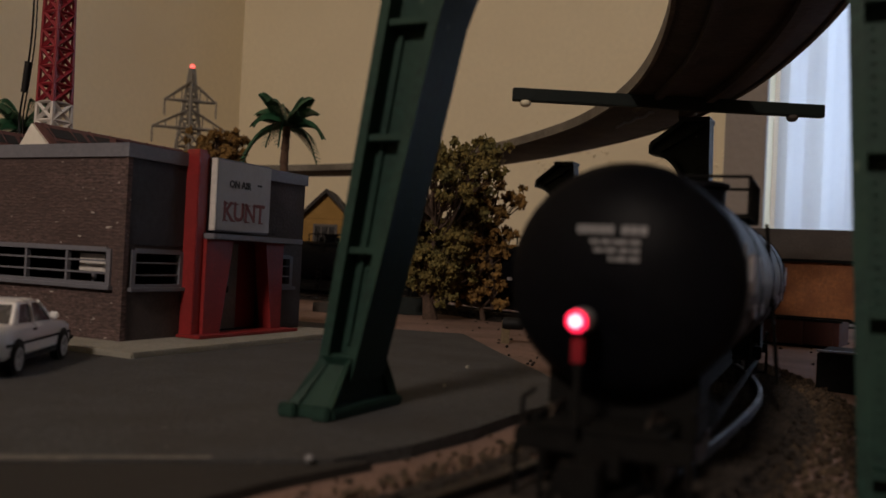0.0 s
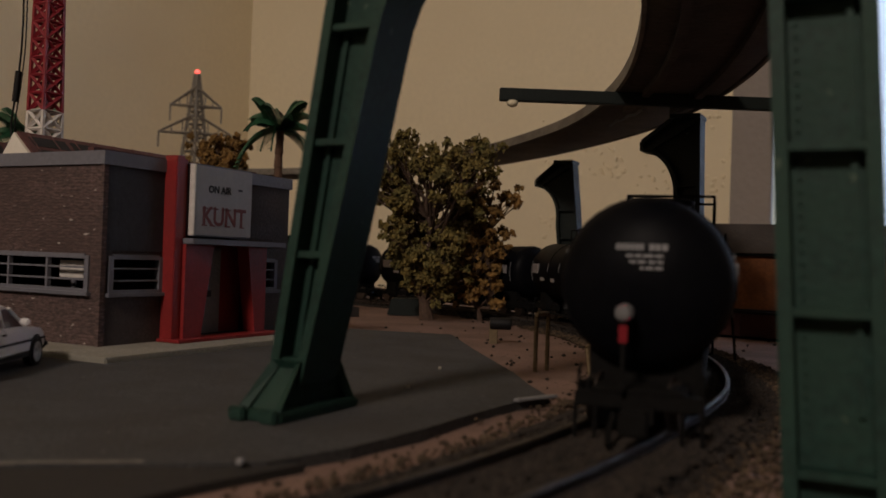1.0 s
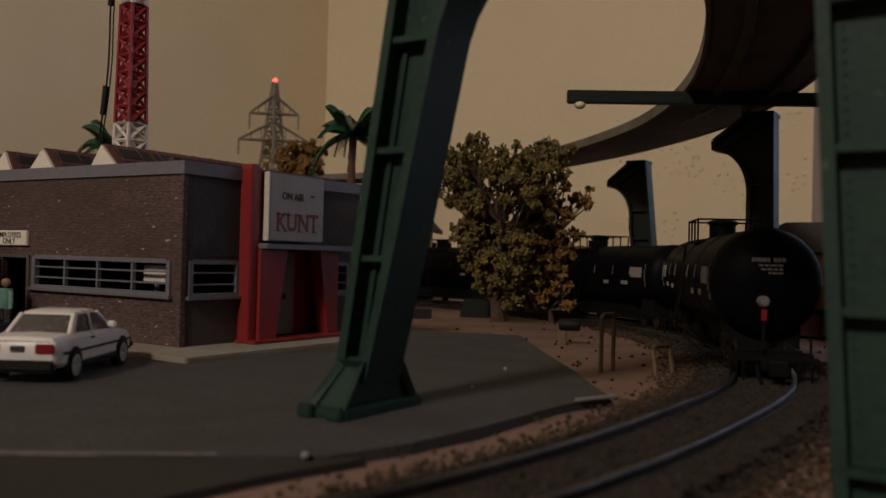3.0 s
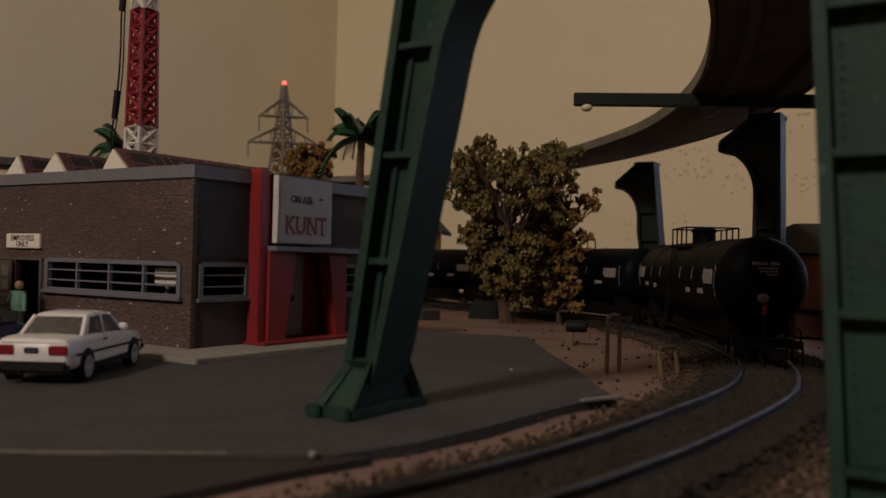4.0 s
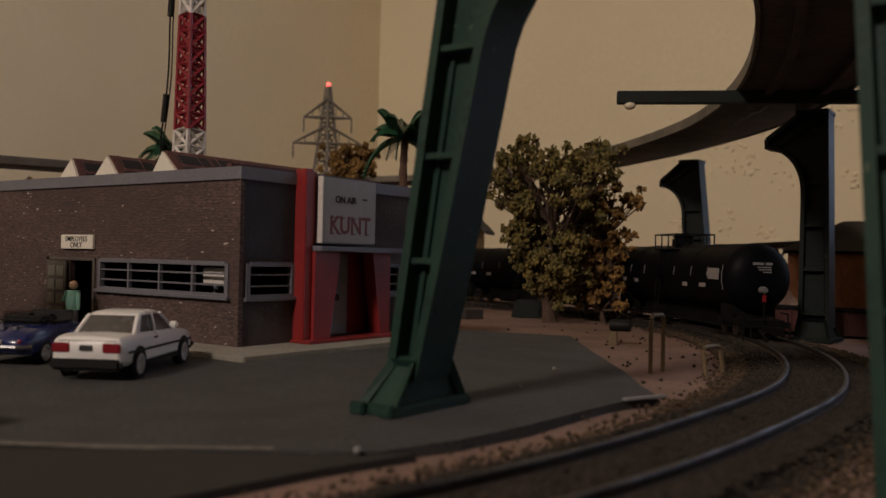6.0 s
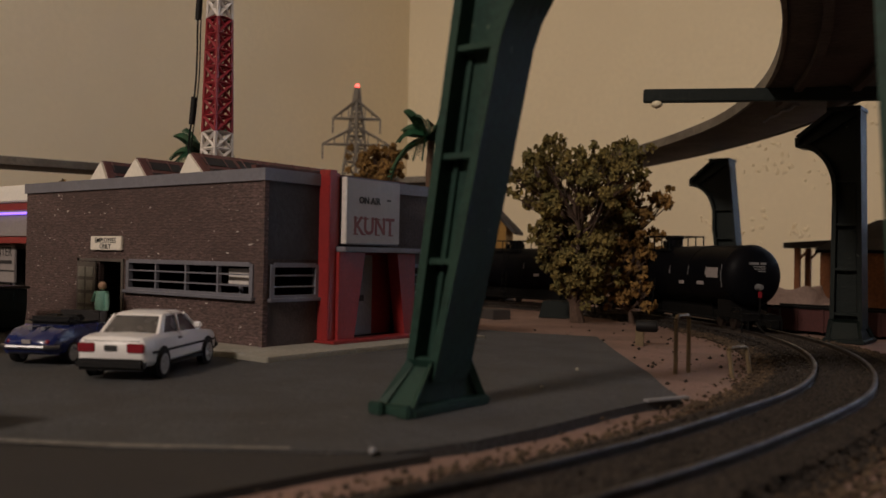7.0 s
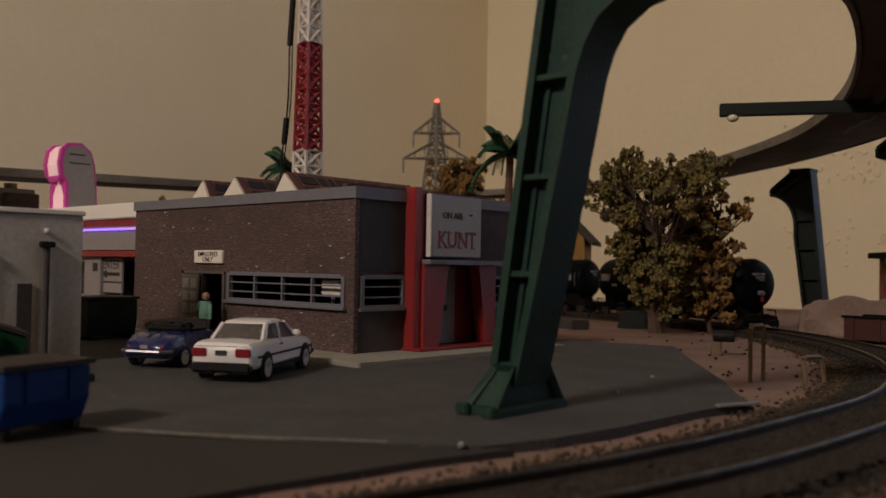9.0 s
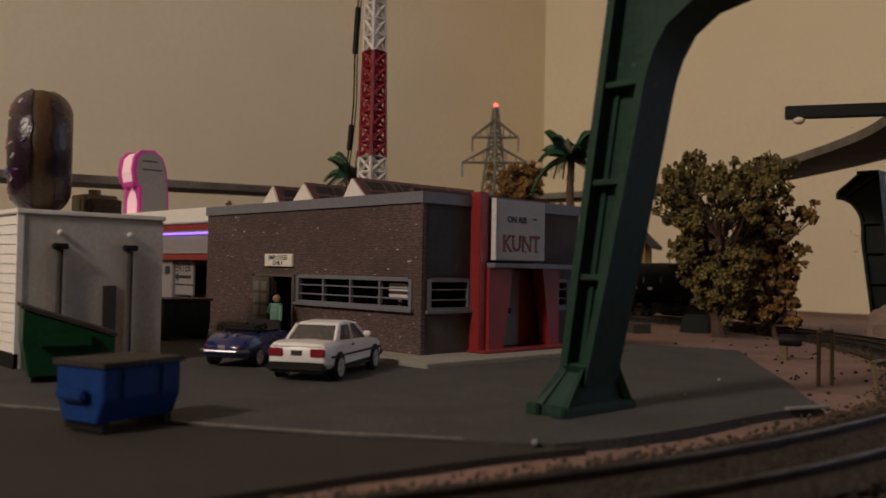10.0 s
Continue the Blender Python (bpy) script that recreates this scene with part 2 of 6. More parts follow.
CARWHITE = material("white_car_paint", (0.80, 0.78, 0.77), 0.3, var=0.05, grain=0.1, big=0.8, bump=0.05, coat=0.4)
CARBLUE = material("blue_car_paint", (0.008, 0.017, 0.10), 0.28, var=0.12, grain=0.1, big=0.8, bump=0.05, coat=0.5)
BLACKPLASTIC = material("black_plastic", (0.007, 0.007, 0.0075), 0.6, var=0.2)
BLACKPLASTIC.node_tree.nodes["Principled BSDF"].inputs["Specular IOR Level"].default_value = 0.25
CARGLASS = material("smoked_car_window", (0.030, 0.028, 0.028), 0.28, var=0.15, bump=0)
CARGLASS.node_tree.nodes["Principled BSDF"].inputs["Specular IOR Level"].default_value = 0.35
SEDANGLASS = material("pale_car_window", (0.085, 0.080, 0.078), 0.25, var=0.25, grain=0.3, big=0.5, bump=0)
CHROME = material("chrome", (0.36, 0.36, 0.38), 0.36, metal=1.0, var=0.06, bump=0)
SILVERPAINT = material("silver_rim_paint", (0.42, 0.41, 0.40), 0.4, var=0.1, bump=0)
TAILRED = material("tail_lamp_red", (0.20, 0.012, 0.020), 0.25, var=0.1, bump=0)
TANKBLACK = material("tank_black", (0.0026, 0.0028, 0.0042), 0.46, var=0.25, grain=0.15, big=1.5, bump=0.03, second=(0.005, 0.005, 0.006))
TANKBLACK.node_tree.nodes["Principled BSDF"].inputs["Specular IOR Level"].default_value = 0.05
FRAMEBLACK = material("underframe_black", (0.0045, 0.0042, 0.004), 0.85, var=0.3, grain=0.08, big=0.5)
FRAMEBLACK.node_tree.nodes["Principled BSDF"].inputs["Specular IOR Level"].default_value = 0.15
WHEELSTEEL = material("wheel_steel", (0.12, 0.10, 0.09), 0.35, metal=0.9, var=0.2)
DECAL = material("white_decal", (0.22, 0.22, 0.23), 0.6, var=0.15, grain=0.04, big=0.3)
DIMDECAL = material("dim_decal", (0.13, 0.13, 0.135), 0.6, var=0.2, grain=0.04, big=0.3)
REDGLOW = glowing("red_lamp_glow", (1.0, 0.015, 0.07), 3.0)
COREGLOW = glowing("red_lamp_core", (1.0, 0.55, 0.62), 3.0)
PYLONGLOW = glowing("pylon_lamp_glow", (1.0, 0.10, 0.08), 3.0)
NEON = glowing("violet_neon", (0.33, 0.16, 1.0), 1.5)
PINKGLOW = glowing("pink_lit_face", (0.95, 0.62, 0.66), 0.22)
MAGENTA = material("magenta_plastic", (0.62, 0.05, 0.38), 0.4, var=0.1, bump=0.05)
SIGNGREY = material("sign_grey", (0.26, 0.235, 0.23), 0.6, var=0.1, grain=0.15, big=1.0)
PYLONGREY = material("pylon_grey", (0.22, 0.20, 0.17), 0.6, var=0.15, bump=0.1)
MASTRED = material("mast_red", (0.24, 0.016, 0.027), 0.4, var=0.15, grain=0.15, big=1.0, bump=0.1)
MASTWHITE = material("mast_white", (0.62, 0.58, 0.54), 0.5, var=0.1, grain=0.15, big=1.0, bump=0.1)
BARK = material("bark", (0.085, 0.052, 0.036), 0.95, var=0.35, grain=0.1, big=0.5, bump=0.7)
LEAFOLIVE = material("olive_foliage", (0.175, 0.13, 0.036), 0.9, var=0.3, grain=0.1, big=0.9, bump=0.4, second=(0.11, 0.10, 0.034), random_mix=0.45)
LEAFORANGE = material("orange_brown_foliage", (0.23, 0.125, 0.034), 0.9, var=0.3, grain=0.1, big=0.9, bump=0.4, second=(0.19, 0.115, 0.034), random_mix=0.4)
PALMLEAF = material("palm_green", (0.020, 0.085, 0.040), 0.5, var=0.3, grain=0.1, big=0.4, random_mix=0.3)
PALMTRUNK = material("palm_trunk", (0.11, 0.062, 0.04), 0.9, var=0.3, grain=0.08, big=0.4, bump=0.6)
DUMPBLUE = material("blue_bin_paint", (0.002, 0.032, 0.16), 0.6, var=0.2, grain=0.1, big=0.5, bump=0.2)
DUMPGREEN = material("green_bin_paint", (0.004, 0.040, 0.015), 0.42, var=0.2, grain=0.1, big=0.5, bump=0.2)
for _m in (DUMPBLUE, DUMPGREEN):
    _m.node_tree.nodes["Principled BSDF"].inputs["Specular IOR Level"].default_value = 0.25
DUMPTEAL = material("dark_teal_bin_paint", (0.012, 0.030, 0.035), 0.5, var=0.2, grain=0.1, big=0.5, bump=0.2)
LIDBROWN = material("bin_lid_brown", (0.022, 0.015, 0.014), 0.7, var=0.25, grain=0.1, big=0.4)
WHITESIDING = material("white_siding", (0.80, 0.77, 0.71), 0.6, var=0.06, grain=0.1, big=1.2, bump=0.1)
GREYSIDING = material("grey_siding", (0.48, 0.455, 0.41), 0.65, var=0.12, grain=0.12, big=1.0, bump=0.15, second=(0.40, 0.38, 0.34))
TANBOX = material("tan_unit_paint", (0.24, 0.17, 0.10), 0.7, var=0.15, grain=0.1, big=0.5)
DOORPANE = material("dull_door_pane", (0.19, 0.18, 0.15), 0.4, var=0.2, grain=0.1, big=0.4)
# blue-grey darkened for the shade high on the station's side
SHADEPANEL = material("shaded_upper_panel", (0.030, 0.030, 0.036), 0.75, var=0.2, grain=0.12, big=0.8, bump=0.2)
DOUGH = material("donut_dough", (0.055, 0.027, 0.008), 0.5, var=0.25, grain=0.15, big=0.6, bump=0.3)
GLAZE = material("chocolate_glaze", (0.026, 0.010, 0.021), 0.28, var=0.3, grain=0.2, big=0.6, bump=0.3)
GLAZE.node_tree.nodes["Principled BSDF"].inputs["Specular IOR Level"].default_value = 0.4
SPRINKLES = [material("sprinkle_" + n, c, 0.4, var=0.1, bump=0) for n, c in (("pink", (0.6, 0.2, 0.25)), ("white", (0.7, 0.68, 0.62)), ("blue", (0.08, 0.08, 0.35)), ("violet", (0.16, 0.05, 0.22)))]
YELLOWHOUSE = material("yellow_house_board", (0.34, 0.19, 0.045), 0.8, var=0.2, grain=0.1, big=0.8, bump=0.3)
ORANGEWOOD = material("orange_wood_board", (0.21, 0.075, 0.022), 0.75, var=0.25, grain=0.12, big=1.0, bump=0.3, second=(0.15, 0.05, 0.018))
DARKROOF = material("dark_roof_felt", (0.045, 0.038, 0.035), 0.85, var=0.2, grain=0.1, big=1.0, bump=0.3)
RUSTRED = material("rust_red_wagon", (0.060, 0.014, 0.012), 0.7, var=0.25, grain=0.1, big=0.8, bump=0.2)
ROCK = material("plaster_rock", (0.29, 0.205, 0.17), 0.95, var=0.15, grain=0.15, big=1.2, bump=0.5)
BRASS = material("dull_brass_wire", (0.17, 0.125, 0.07), 0.5, metal=0.4, var=0.2)
SKIN = material("figure_skin_paint", (0.50, 0.31, 0.20), 0.6, var=0.1)
SHIRT = material("figure_painted", (0.30, 0.60, 0.49), 0.6, var=0.15, grain=0.1, big=0.4)
LAMPWARM = material("frosted_bead", (0.75, 0.68, 0.5), 0.15, var=0.1, bump=0)
CURTAIN = material("white_net_curtain", (0.80, 0.82, 0.86), 0.9, var=0.04, grain=0.3, big=4.0, bump=0.1)
_b = CURTAIN.node_tree.nodes["Principled BSDF"]
_b.inputs["Transmission Weight"].default_value = 0.0
_t, _m = CURTAIN.node_tree.nodes.new("ShaderNodeBsdfTranslucent"), CURTAIN.node_tree.nodes.new("ShaderNodeMixShader")
_t.inputs[0].default_value = (0.82, 0.88, 1.0, 1)
_m.inputs[0].default_value = 0.6
_o = CURTAIN.node_tree.nodes["Material Output"]
CURTAIN.node_tree.links.new(_b.outputs[0], _m.inputs[1])
CURTAIN.node_tree.links.new(_t.outputs[0], _m.inputs[2])
CURTAIN.node_tree.links.new(_m.outputs[0], _o.inputs["Surface"])
REVEAL = material("window_reveal_grey", (0.30, 0.27, 0.25), 0.85, var=0.05, grain=0.4, big=5)
SKYGLOW = glowing("dull_daylight", (0.70, 0.82, 1.0), 1.5)

# ---- the room and the layout's ground ----
X0, X1, Y0, Y1, ZF, ZC = -64.5, 150.0, -140.0, 79.0, -56.0, 112.0
WX0, WX1, WZ0, WZ1 = -8.2, 70.0, 2.0, 60.0


def structure(name, bm, m, label, smooth=False):
    return tagged(part(name, bm, m, None, smooth=smooth), label, "setting", kind="structure")


structure("floor", boxes((X0 - 6, Y0 - 6, ZF - 4, X1 + 6, Y1 + 6, ZF)), CARPET, "brown carpeted floor of the room")
# ceiling is out of view; its tone sets how much light bounces
structure("ceiling", boxes((X0 - 6, Y0 - 6, ZC, X1 + 6, Y1 + 6, ZC + 4)), CEILING, "plain unseen ceiling toned to limit bounced light")
structure("wall_west", boxes((X0 - 6, Y0, ZF, X0, Y1, ZC)), WALL, "tan painted room wall beside the layout")
# both walls out of view are darkened to keep shadows deep
structure("wall_east", boxes((X1, Y0, ZF, X1 + 6, Y1, ZC)), SHADEWALL, "unseen wall across the room darkened to cut bounce")
structure("wall_south", boxes((X0 - 6, Y0 - 6, ZF, X1 + 6, Y0, ZC)), SHADEWALL, "unseen wall behind the viewer darkened to cut bounce")
structure("wall_north", boxes((X0 - 6, Y1, ZF, WX0, Y1 + 8, ZC), (WX1, Y1, ZF, X1 + 6, Y1 + 8, ZC), (WX0, Y1, ZF, WX1, Y1 + 8, WZ0), (WX0, Y1, WZ1, WX1, Y1 + 8, ZC)),
          WALL, "tan painted plaster wall with small bumps and a window")
win = thing("window_1", "window opening with grey reveal and white frame", "window", kind="structure")
part("window_frame", boxes((WX0, Y1 + 6, WZ0, WX0 + 1.5, Y1 + 7.5, WZ1), (WX1 - 1.5, Y1 + 6, WZ0, WX1, Y1 + 7.5, WZ1), (WX0, Y1 + 6, WZ0, WX1, Y1 + 7.5, WZ0 + 1.5), (WX0, Y1 + 6, WZ1 - 1.5, WX1, Y1 + 7.5, WZ1), (30, Y1 + 6, WZ0, 31.5, Y1 + 7.5, WZ1)), WHITESIDING, win)
part("window_sill", boxes((WX0 - 1, Y1 - 2, WZ0 - 1, WX1 + 1, Y1 + 6, WZ0), bevel=0.15), WHITESIDING, win)
part("side_board", boxes((WX0 - 3.2, Y1 - 1.6, WZ0, WX0 + 0.1, Y1 - 0.02, WZ1 + 4), bevel=0.1), REVEAL, win, "grey board beside the window")
structure("backdrop", boxes((WX0 - 30, Y1 + 30, -20, WX1 + 30, Y1 + 31, 90)), SKYGLOW, "dull white daylight outside the window")
bm = bmesh.new()
path = [(WX0 + 1.0 + i * 0.35, Y1 - 0.9 + 0.55 * math.sin(i * 0.75) + 0.3 * math.sin(i * 0.23), WZ0 + 0.3) for i in range(200)]
low = [bm.verts.new(p) for p in path]
high = [bm.verts.new((p[0], p[1], WZ1 + 2)) for p in path]
for i in range(len(path) - 1):
    bm.faces.new((low[i], low[i + 1], high[i + 1], high[i]))
tagged(part("curtain", bm, CURTAIN, None, smooth=True), "white net curtain hanging in soft folds at window", "curtain")

# ground: one gently falling sheet
bm = bmesh.new()
nx, ny = 90, 90
grid = []
for j in range(ny + 1):
    row = []
    for i in range(nx + 1):
        x, y = X0 + 0.05 + (60 - X0) * i / nx, -30 + (Y1 - 0.05 + 30) * j / ny
        row.append(bm.verts.new((x, y, ground_z(y) + 0.05 * noise.noise((x * 0.5, y * 0.5, 0)) - 0.03)))
    grid.append(row)
for j in range(ny):
    for i in range(nx):
        bm.faces.new((grid[j][i], grid[j][i + 1], grid[j + 1][i + 1], grid[j + 1][i]))
structure("ground", bm, SAND, "reddish sandy ground of the model layout", smooth=True)
structure("layout_table", boxes((X0 + 0.1, -30, -3.2, 60, Y1 - 0.1, -0.75)), ORANGEWOOD, "wooden table board under the layout")


def sheet(name, pts, z0, z1, m, label):
    bm = bmesh.new()
    prism(bm, pts, "z", z0, z1)
    return structure(name, bm, m, label)


sheet("pavement", [(-4.4, 15.2), (-4.62, 14.3), (-4.72, 13.0), (-4.78, 11.2), (-4.95, 9.6), (-5.3, 8.4), (-6.3, 7.62), (-8.1, 6.32), (-9.8, 5.3), (-11.9, 4.3), (-20, 0.3), (-40, -4), (-40, 24.2), (-13.9, 24.7), (-11.4, 25.35), (-8.7, 21.4), (-6.2, 17.9), (-5.2, 16.3)],
      -0.25, 0.12, ASPHALT, "grey asphalt-textured sheet of the parking lot")
sheet("road", [(-5.0, 8.75), (-5.35, 7.4), (-5.7, 5.2), (-5.95, 3.0), (-6.2, 0), (-7, -12), (-40, -16), (-40, -3), (-20, 1), (-9, 6.5)], -0.25, 0.075, ROADSHEET, "dark road sheet tucked under the parking lot")

bm = bmesh.new()
sweep(bm, [(-0.05, -0.02), (0.05, -0.02), (0.05, 0.008), (-0.05, 0.008)], spline([(-13.9, 3.36, 0.12), (-11.9, 4.36, 0.12), (-9.8, 5.36, 0.12), (-8.1, 6.38, 0.12), (-6.4, 7.66, 0.12)], 5))
structure("worn_edge", bm, material("worn_sheet_edge", (0.16, 0.145, 0.125), 0.95, var=0.35, grain=0.15, big=0.7), "pale worn edge of the parking lot sheet")

# ---- track: a circle round the town ----
CX, CY, R, GAUGE = -33.92, 12.98, 31.92, 1.167


def on_track(deg, side=0.0, z=0.0, drift=0.20):
    a = radians(deg)
    k = min(1.0, max(0.0, (9.0 - deg) / 11.0))
    side -= drift * k * k * (3 - 2 * k)
    y = CY + (R + side) * math.sin(a)
    return Vector((CX + (R + side) * math.cos(a), y, ground_z(y) + z))


bm = bmesh.new()
sweep(bm, [(-2.0, -0.3), (-1.1, 0.09), (1.1, 0.09), (1.65, -0.3)], [on_track(d) for d in np.arange(-60, 151, 1.5)])
structure("ballast_bed", bm, GRAVEL, "brown gravel bed under the track", smooth=True)
track = thing("railway_track", "curved model track with steel rails on dark sleepers", "track", kind="structure")
for s in (-1, 1):
    bm = bmesh.new()
    c = s * GAUGE / 2
    sweep(bm, [(c - 0.055, 0.19), (c + 0.055, 0.19), (c + 0.018, 0.215), (c + 0.018, 0.285), (c + 0.04, 0.295), (c + 0.04, 0.335), (c - 0.04, 0.335), (c - 0.04, 0.295), (c - 0.018, 0.285), (c - 0.018, 0.215)],
          [on_track(d) for d in np.arange(-60, 151, 0.75)])
    rail = part("rail", bm, RAILSIDE, track, "rusty rail web")
    bm = bmesh.new()
    sweep(bm, [(c - 0.043, 0.298), (c + 0.043, 0.298), (c + 0.043, 0.330), (c + 0.03, 0.343), (c - 0.03, 0.343), (c - 0.043, 0.330)], [on_track(d) for d in np.arange(-60, 151, 0.75)])
    part("rail_head", bm, RAIL, rail, "worn steel rail head")
first = part("sleeper", boxes((-1.05, -0.125, 0.06, 1.05, 0.125, 0.19), bevel=0.015), SLEEPER, track, at=(*on_track(-30), 0, 0, -30))
for i in range(1, 132):
    d = -30 + i * 0.98
    again("sleeper", first.data, track, (*on_track(d), 0, 0, d))

# loose stones along the track
rng = random.Random(4)


def stones(count, place, sizes):
    verts, faces = [], []
    for _ in range(count):
        x, y, z = place()
        s = rng.uniform(*sizes)
        b = len(verts)
        for p in ((1, 0, 0), (0, 1, 0), (-1, 0, 0), (0, -1, 0), (0.2, 0.1, 0.8), (0, 0, -0.7)):
            k = rng.uniform(0.7, 1.3)
            verts.append(((x + p[0] * s * k) * U, (y + p[1] * s * k) * U, (z + p[2] * s * k) * U))
        for i in range(4):
            faces += [(b + i, b + (i + 1) % 4, b + 4), (b + (i + 1) % 4, b + i, b + 5)]
    return verts, faces


def stuff(name, data, m, label, category):
    me = bpy.data.meshes.new(name)
    me.from_pydata(data[0], [], data[1])
    me.materials.append(m)
    return tagged(new(name, me), label, category, kind="stuff")


def by_track():
    side = rng.choice((rng.uniform(-1.7, -0.68), rng.uniform(-0.52, 0.52), rng.uniform(-0.52, 0.52), rng.uniform(0.66, 1.2), rng.uniform(0.66, 1.55)))
    p = on_track(rng.uniform(-28, 62) if rng.random() < 0.7 else rng.uniform(-20, 15), side)
    edge = max(0, abs(side) - 1.15) * 0.35
    return p.x, p.y, p.z + (0.20 if abs(side) < 1.2 else 0.17) - edge


stuff("ballast_stones", stones(30000, by_track, (0.02, 0.058)), BALLAST, "loose brown ballast stones along the track", "gravel")


def on_sand():
    while True:
        x, y = rng.uniform(-16, 3), rng.uniform(5, 42)
        d = math.hypot(x - CX, y - CY) - R
        if abs(d) < 1.8 or (d < 0 and y < 24 and x < -4.6 - max(0, (y - 14.5)) * 0.64):
            continue
        return x, y, ground_z(y) + 0.0


stuff("sand_crumbs", stones(200, on_sand, (0.02, 0.09)), BALLAST, "scattered dark crumbs on the sand", "gravel")


def by_shoulder():
    far = rng.random() < 0.5
    p = on_track(rng.uniform(4, 45) if far else rng.uniform(-25, 40), rng.choice((1.30 + 1.0 * rng.random() ** 2, 1.30 + 1.0 * rng.random() ** 2, -1.30 - 0.75 * rng.random() ** 1.5 - (0.5 * rng.random() if rng.random() < 0.15 else 0))))
    return p.x, p.y, p.z + rng.uniform(-0.02, 0.06)


TUFT = material("dry_scatter", (0.070, 0.046, 0.027), 0.95, var=0.5, grain=0.06, big=0.6, bump=0.7, random_mix=0.5)
stuff("dry_scatter", stones(15200, by_shoulder, (0.02, 0.065)), TUFT, "dry brown scatter grass beside the track", "grass")

# ---- the elevated line: piers and deck ----
def pier(label, x, y, z, rz, width, ribs, arch, top, m, mirror=False, foot=True, lean=0.155, cut=None):
    """An I-shaped iron pier whose inner flange sweeps into an arch. arch: (side, height) pairs from the shaft's inner edge to the arch's end."""
    s = -1 if mirror else 1
    ob = thing("viaduct_pier", label, "pier", x, y, z, rz, group="piers of the elevated line")
    h0 = 0.5 if foot else 0.0
    inner = [(lean * h0 + width, h0)] + arch
    outer = [(lean * h0, h0), (lean * top, top)]
    tip = inner[-1][0] if cut is None else cut
    web = outer[:1] + inner + [(tip, top), outer[1]]
    bm = bmesh.new()
    prism(bm, [(s * p, q) for p, q in web], "y", -0.13, 0.13)
    part("web", bm, m, ob)
    t = 0.075

    def flange(pts, name):
        bm = bmesh.new()
        rings = []
        for i, (p, q) in enumerate(pts):
            a, b = pts[max(i - 1, 0)], pts[min(i + 1, len(pts) - 1)]
            d = Vector((b[0] - a[0], b[1] - a[1])).normalized()
            n = Vector((d.y, -d.x)) * t
            rings.append([bm.verts.new((s * (p + k * n.x), e, q + k * n.y)) for k, e in ((-1, -0.46), (1, -0.46), (1, 0.46), (-1, 0.46))])
        for a, b in zip(rings, rings[1:]):
            for i in range(4):
                bm.faces.new((a[i], a[(i + 1) % 4], b[(i + 1) % 4], b[i]))
        bm.faces.new(rings[0])
        bm.faces.new(rings[-1])
        return part(name, bm, m, ob, smooth=True)

    flange(outer, "outer_flange")
    flange(inner, "inner_flange")
    if cut is not None:
        flange([inner[-1], (cut, top)], "capital_flange")
    part("top_plate", boxes((min(s * lean * top, s * tip) - 0.1, -0.6, top - 0.02, max(s * lean * top, s * tip) + 0.1, 0.6, top + 0.14), bevel=0.02), m, ob)
    for h in ribs:
        wide = width
        for (p0, q0), (p1, q1) in zip(inner, inner[1:]):
            if q0 <= h <= q1:
                wide = p0 + (p1 - p0) * (h - q0) / max(q1 - q0, 1e-6) - lean * h
        a, b = sorted((s * (lean * h + 0.04), s * (lean * h + wide - 0.04)))
        part("rib", boxes((a, -0.40, h - 0.05, b, 0.40, h + 0.05), bevel=0.012), m, ob)
    # a low moulding down the web on both faces, and a riveted diagonal in the head of a bracket
    for e in (-1, 1):
        bm = bmesh.new()
        q = [(lean * 1.0 + 0.16, 1.0), (lean * 1.0 + 0.23, 1.0), (lean * 5.5 + 0.23, 5.5), (lean * 5.5 + 0.16, 5.5)]
        prism(bm, [(s * a, b) for a, b in q], "y", *sorted((e * 0.131, e * 0.20)))
        part("moulding", bm, m, ob)
        if cut is not None:
            bm = bmesh.new()
            a, b = Vector((inner[-2][0] - 0.1, inner[-2][1])), Vector((lean * top + 0.12, top - 0.05))
            d = (b - a).normalized() * 0.11
            n = Vector((-d.y, d.x))
            prism(bm, [(s * v.x, v.y) for v in (a - n, a + n, b + n, b - n)], "y", *sorted((e * 0.131, e * 0.30)))
            for k in range(9):
                c = a.lerp(b, (k + 0.5) / 9)
                tube(bm, (s * c.x, e * 0.29, c.y), (s * c.x, e * 0.34, c.y), 0.045, n=6)
            part("diagonal_rib", bm, m, ob, "riveted diagonal rib")
    # rows of rivets on the web by the inner flange
    bm = bmesh.new()
    h = 0.9
    while h < arch[0][1] - 0.2:
        for e in (-0.135, 0.135):
            c = Vector((s * (lean * h + width - 0.16), e, h))
            tube(bm, c - Vector((0, 0.02, 0)), c + Vector((0, 0.02, 0)), 0.022, n=6)
        h += 0.13
    part("rivets", bm, m, ob)["kind"] = "stuff"
    if foot:
        bm = bmesh.new()
        c = lean * 0.5 + width / 2
        lo = [bm.verts.new((s * (c - 0.06 + i * (width / 2 + 0.15)), j * 0.95, 0.14)) for i, j in ((-1, -1), (1, -1), (1, 1), (-1, 1))]
        hi = [bm.verts.new((s * (c + 0.06 + i * (width / 2 + 0.03)), j * 0.50, 0.82)) for i, j in ((-1, -1), (1, -1), (1, 1), (-1, 1))]
        for i in range(4):
            bm.faces.new((lo[i], lo[(i + 1) % 4], hi[(i + 1) % 4], hi[i]))
        bm.faces.new(hi)
        bm.faces.new(lo[::-1])
        # hollow pocket in the front of the foot
        bmesh.ops.recalc_face_normals(bm, faces=bm.faces)
        for f in [f for f in bm.faces if abs(f.normal.z) < 0.8]:
            n = f.normal.copy()
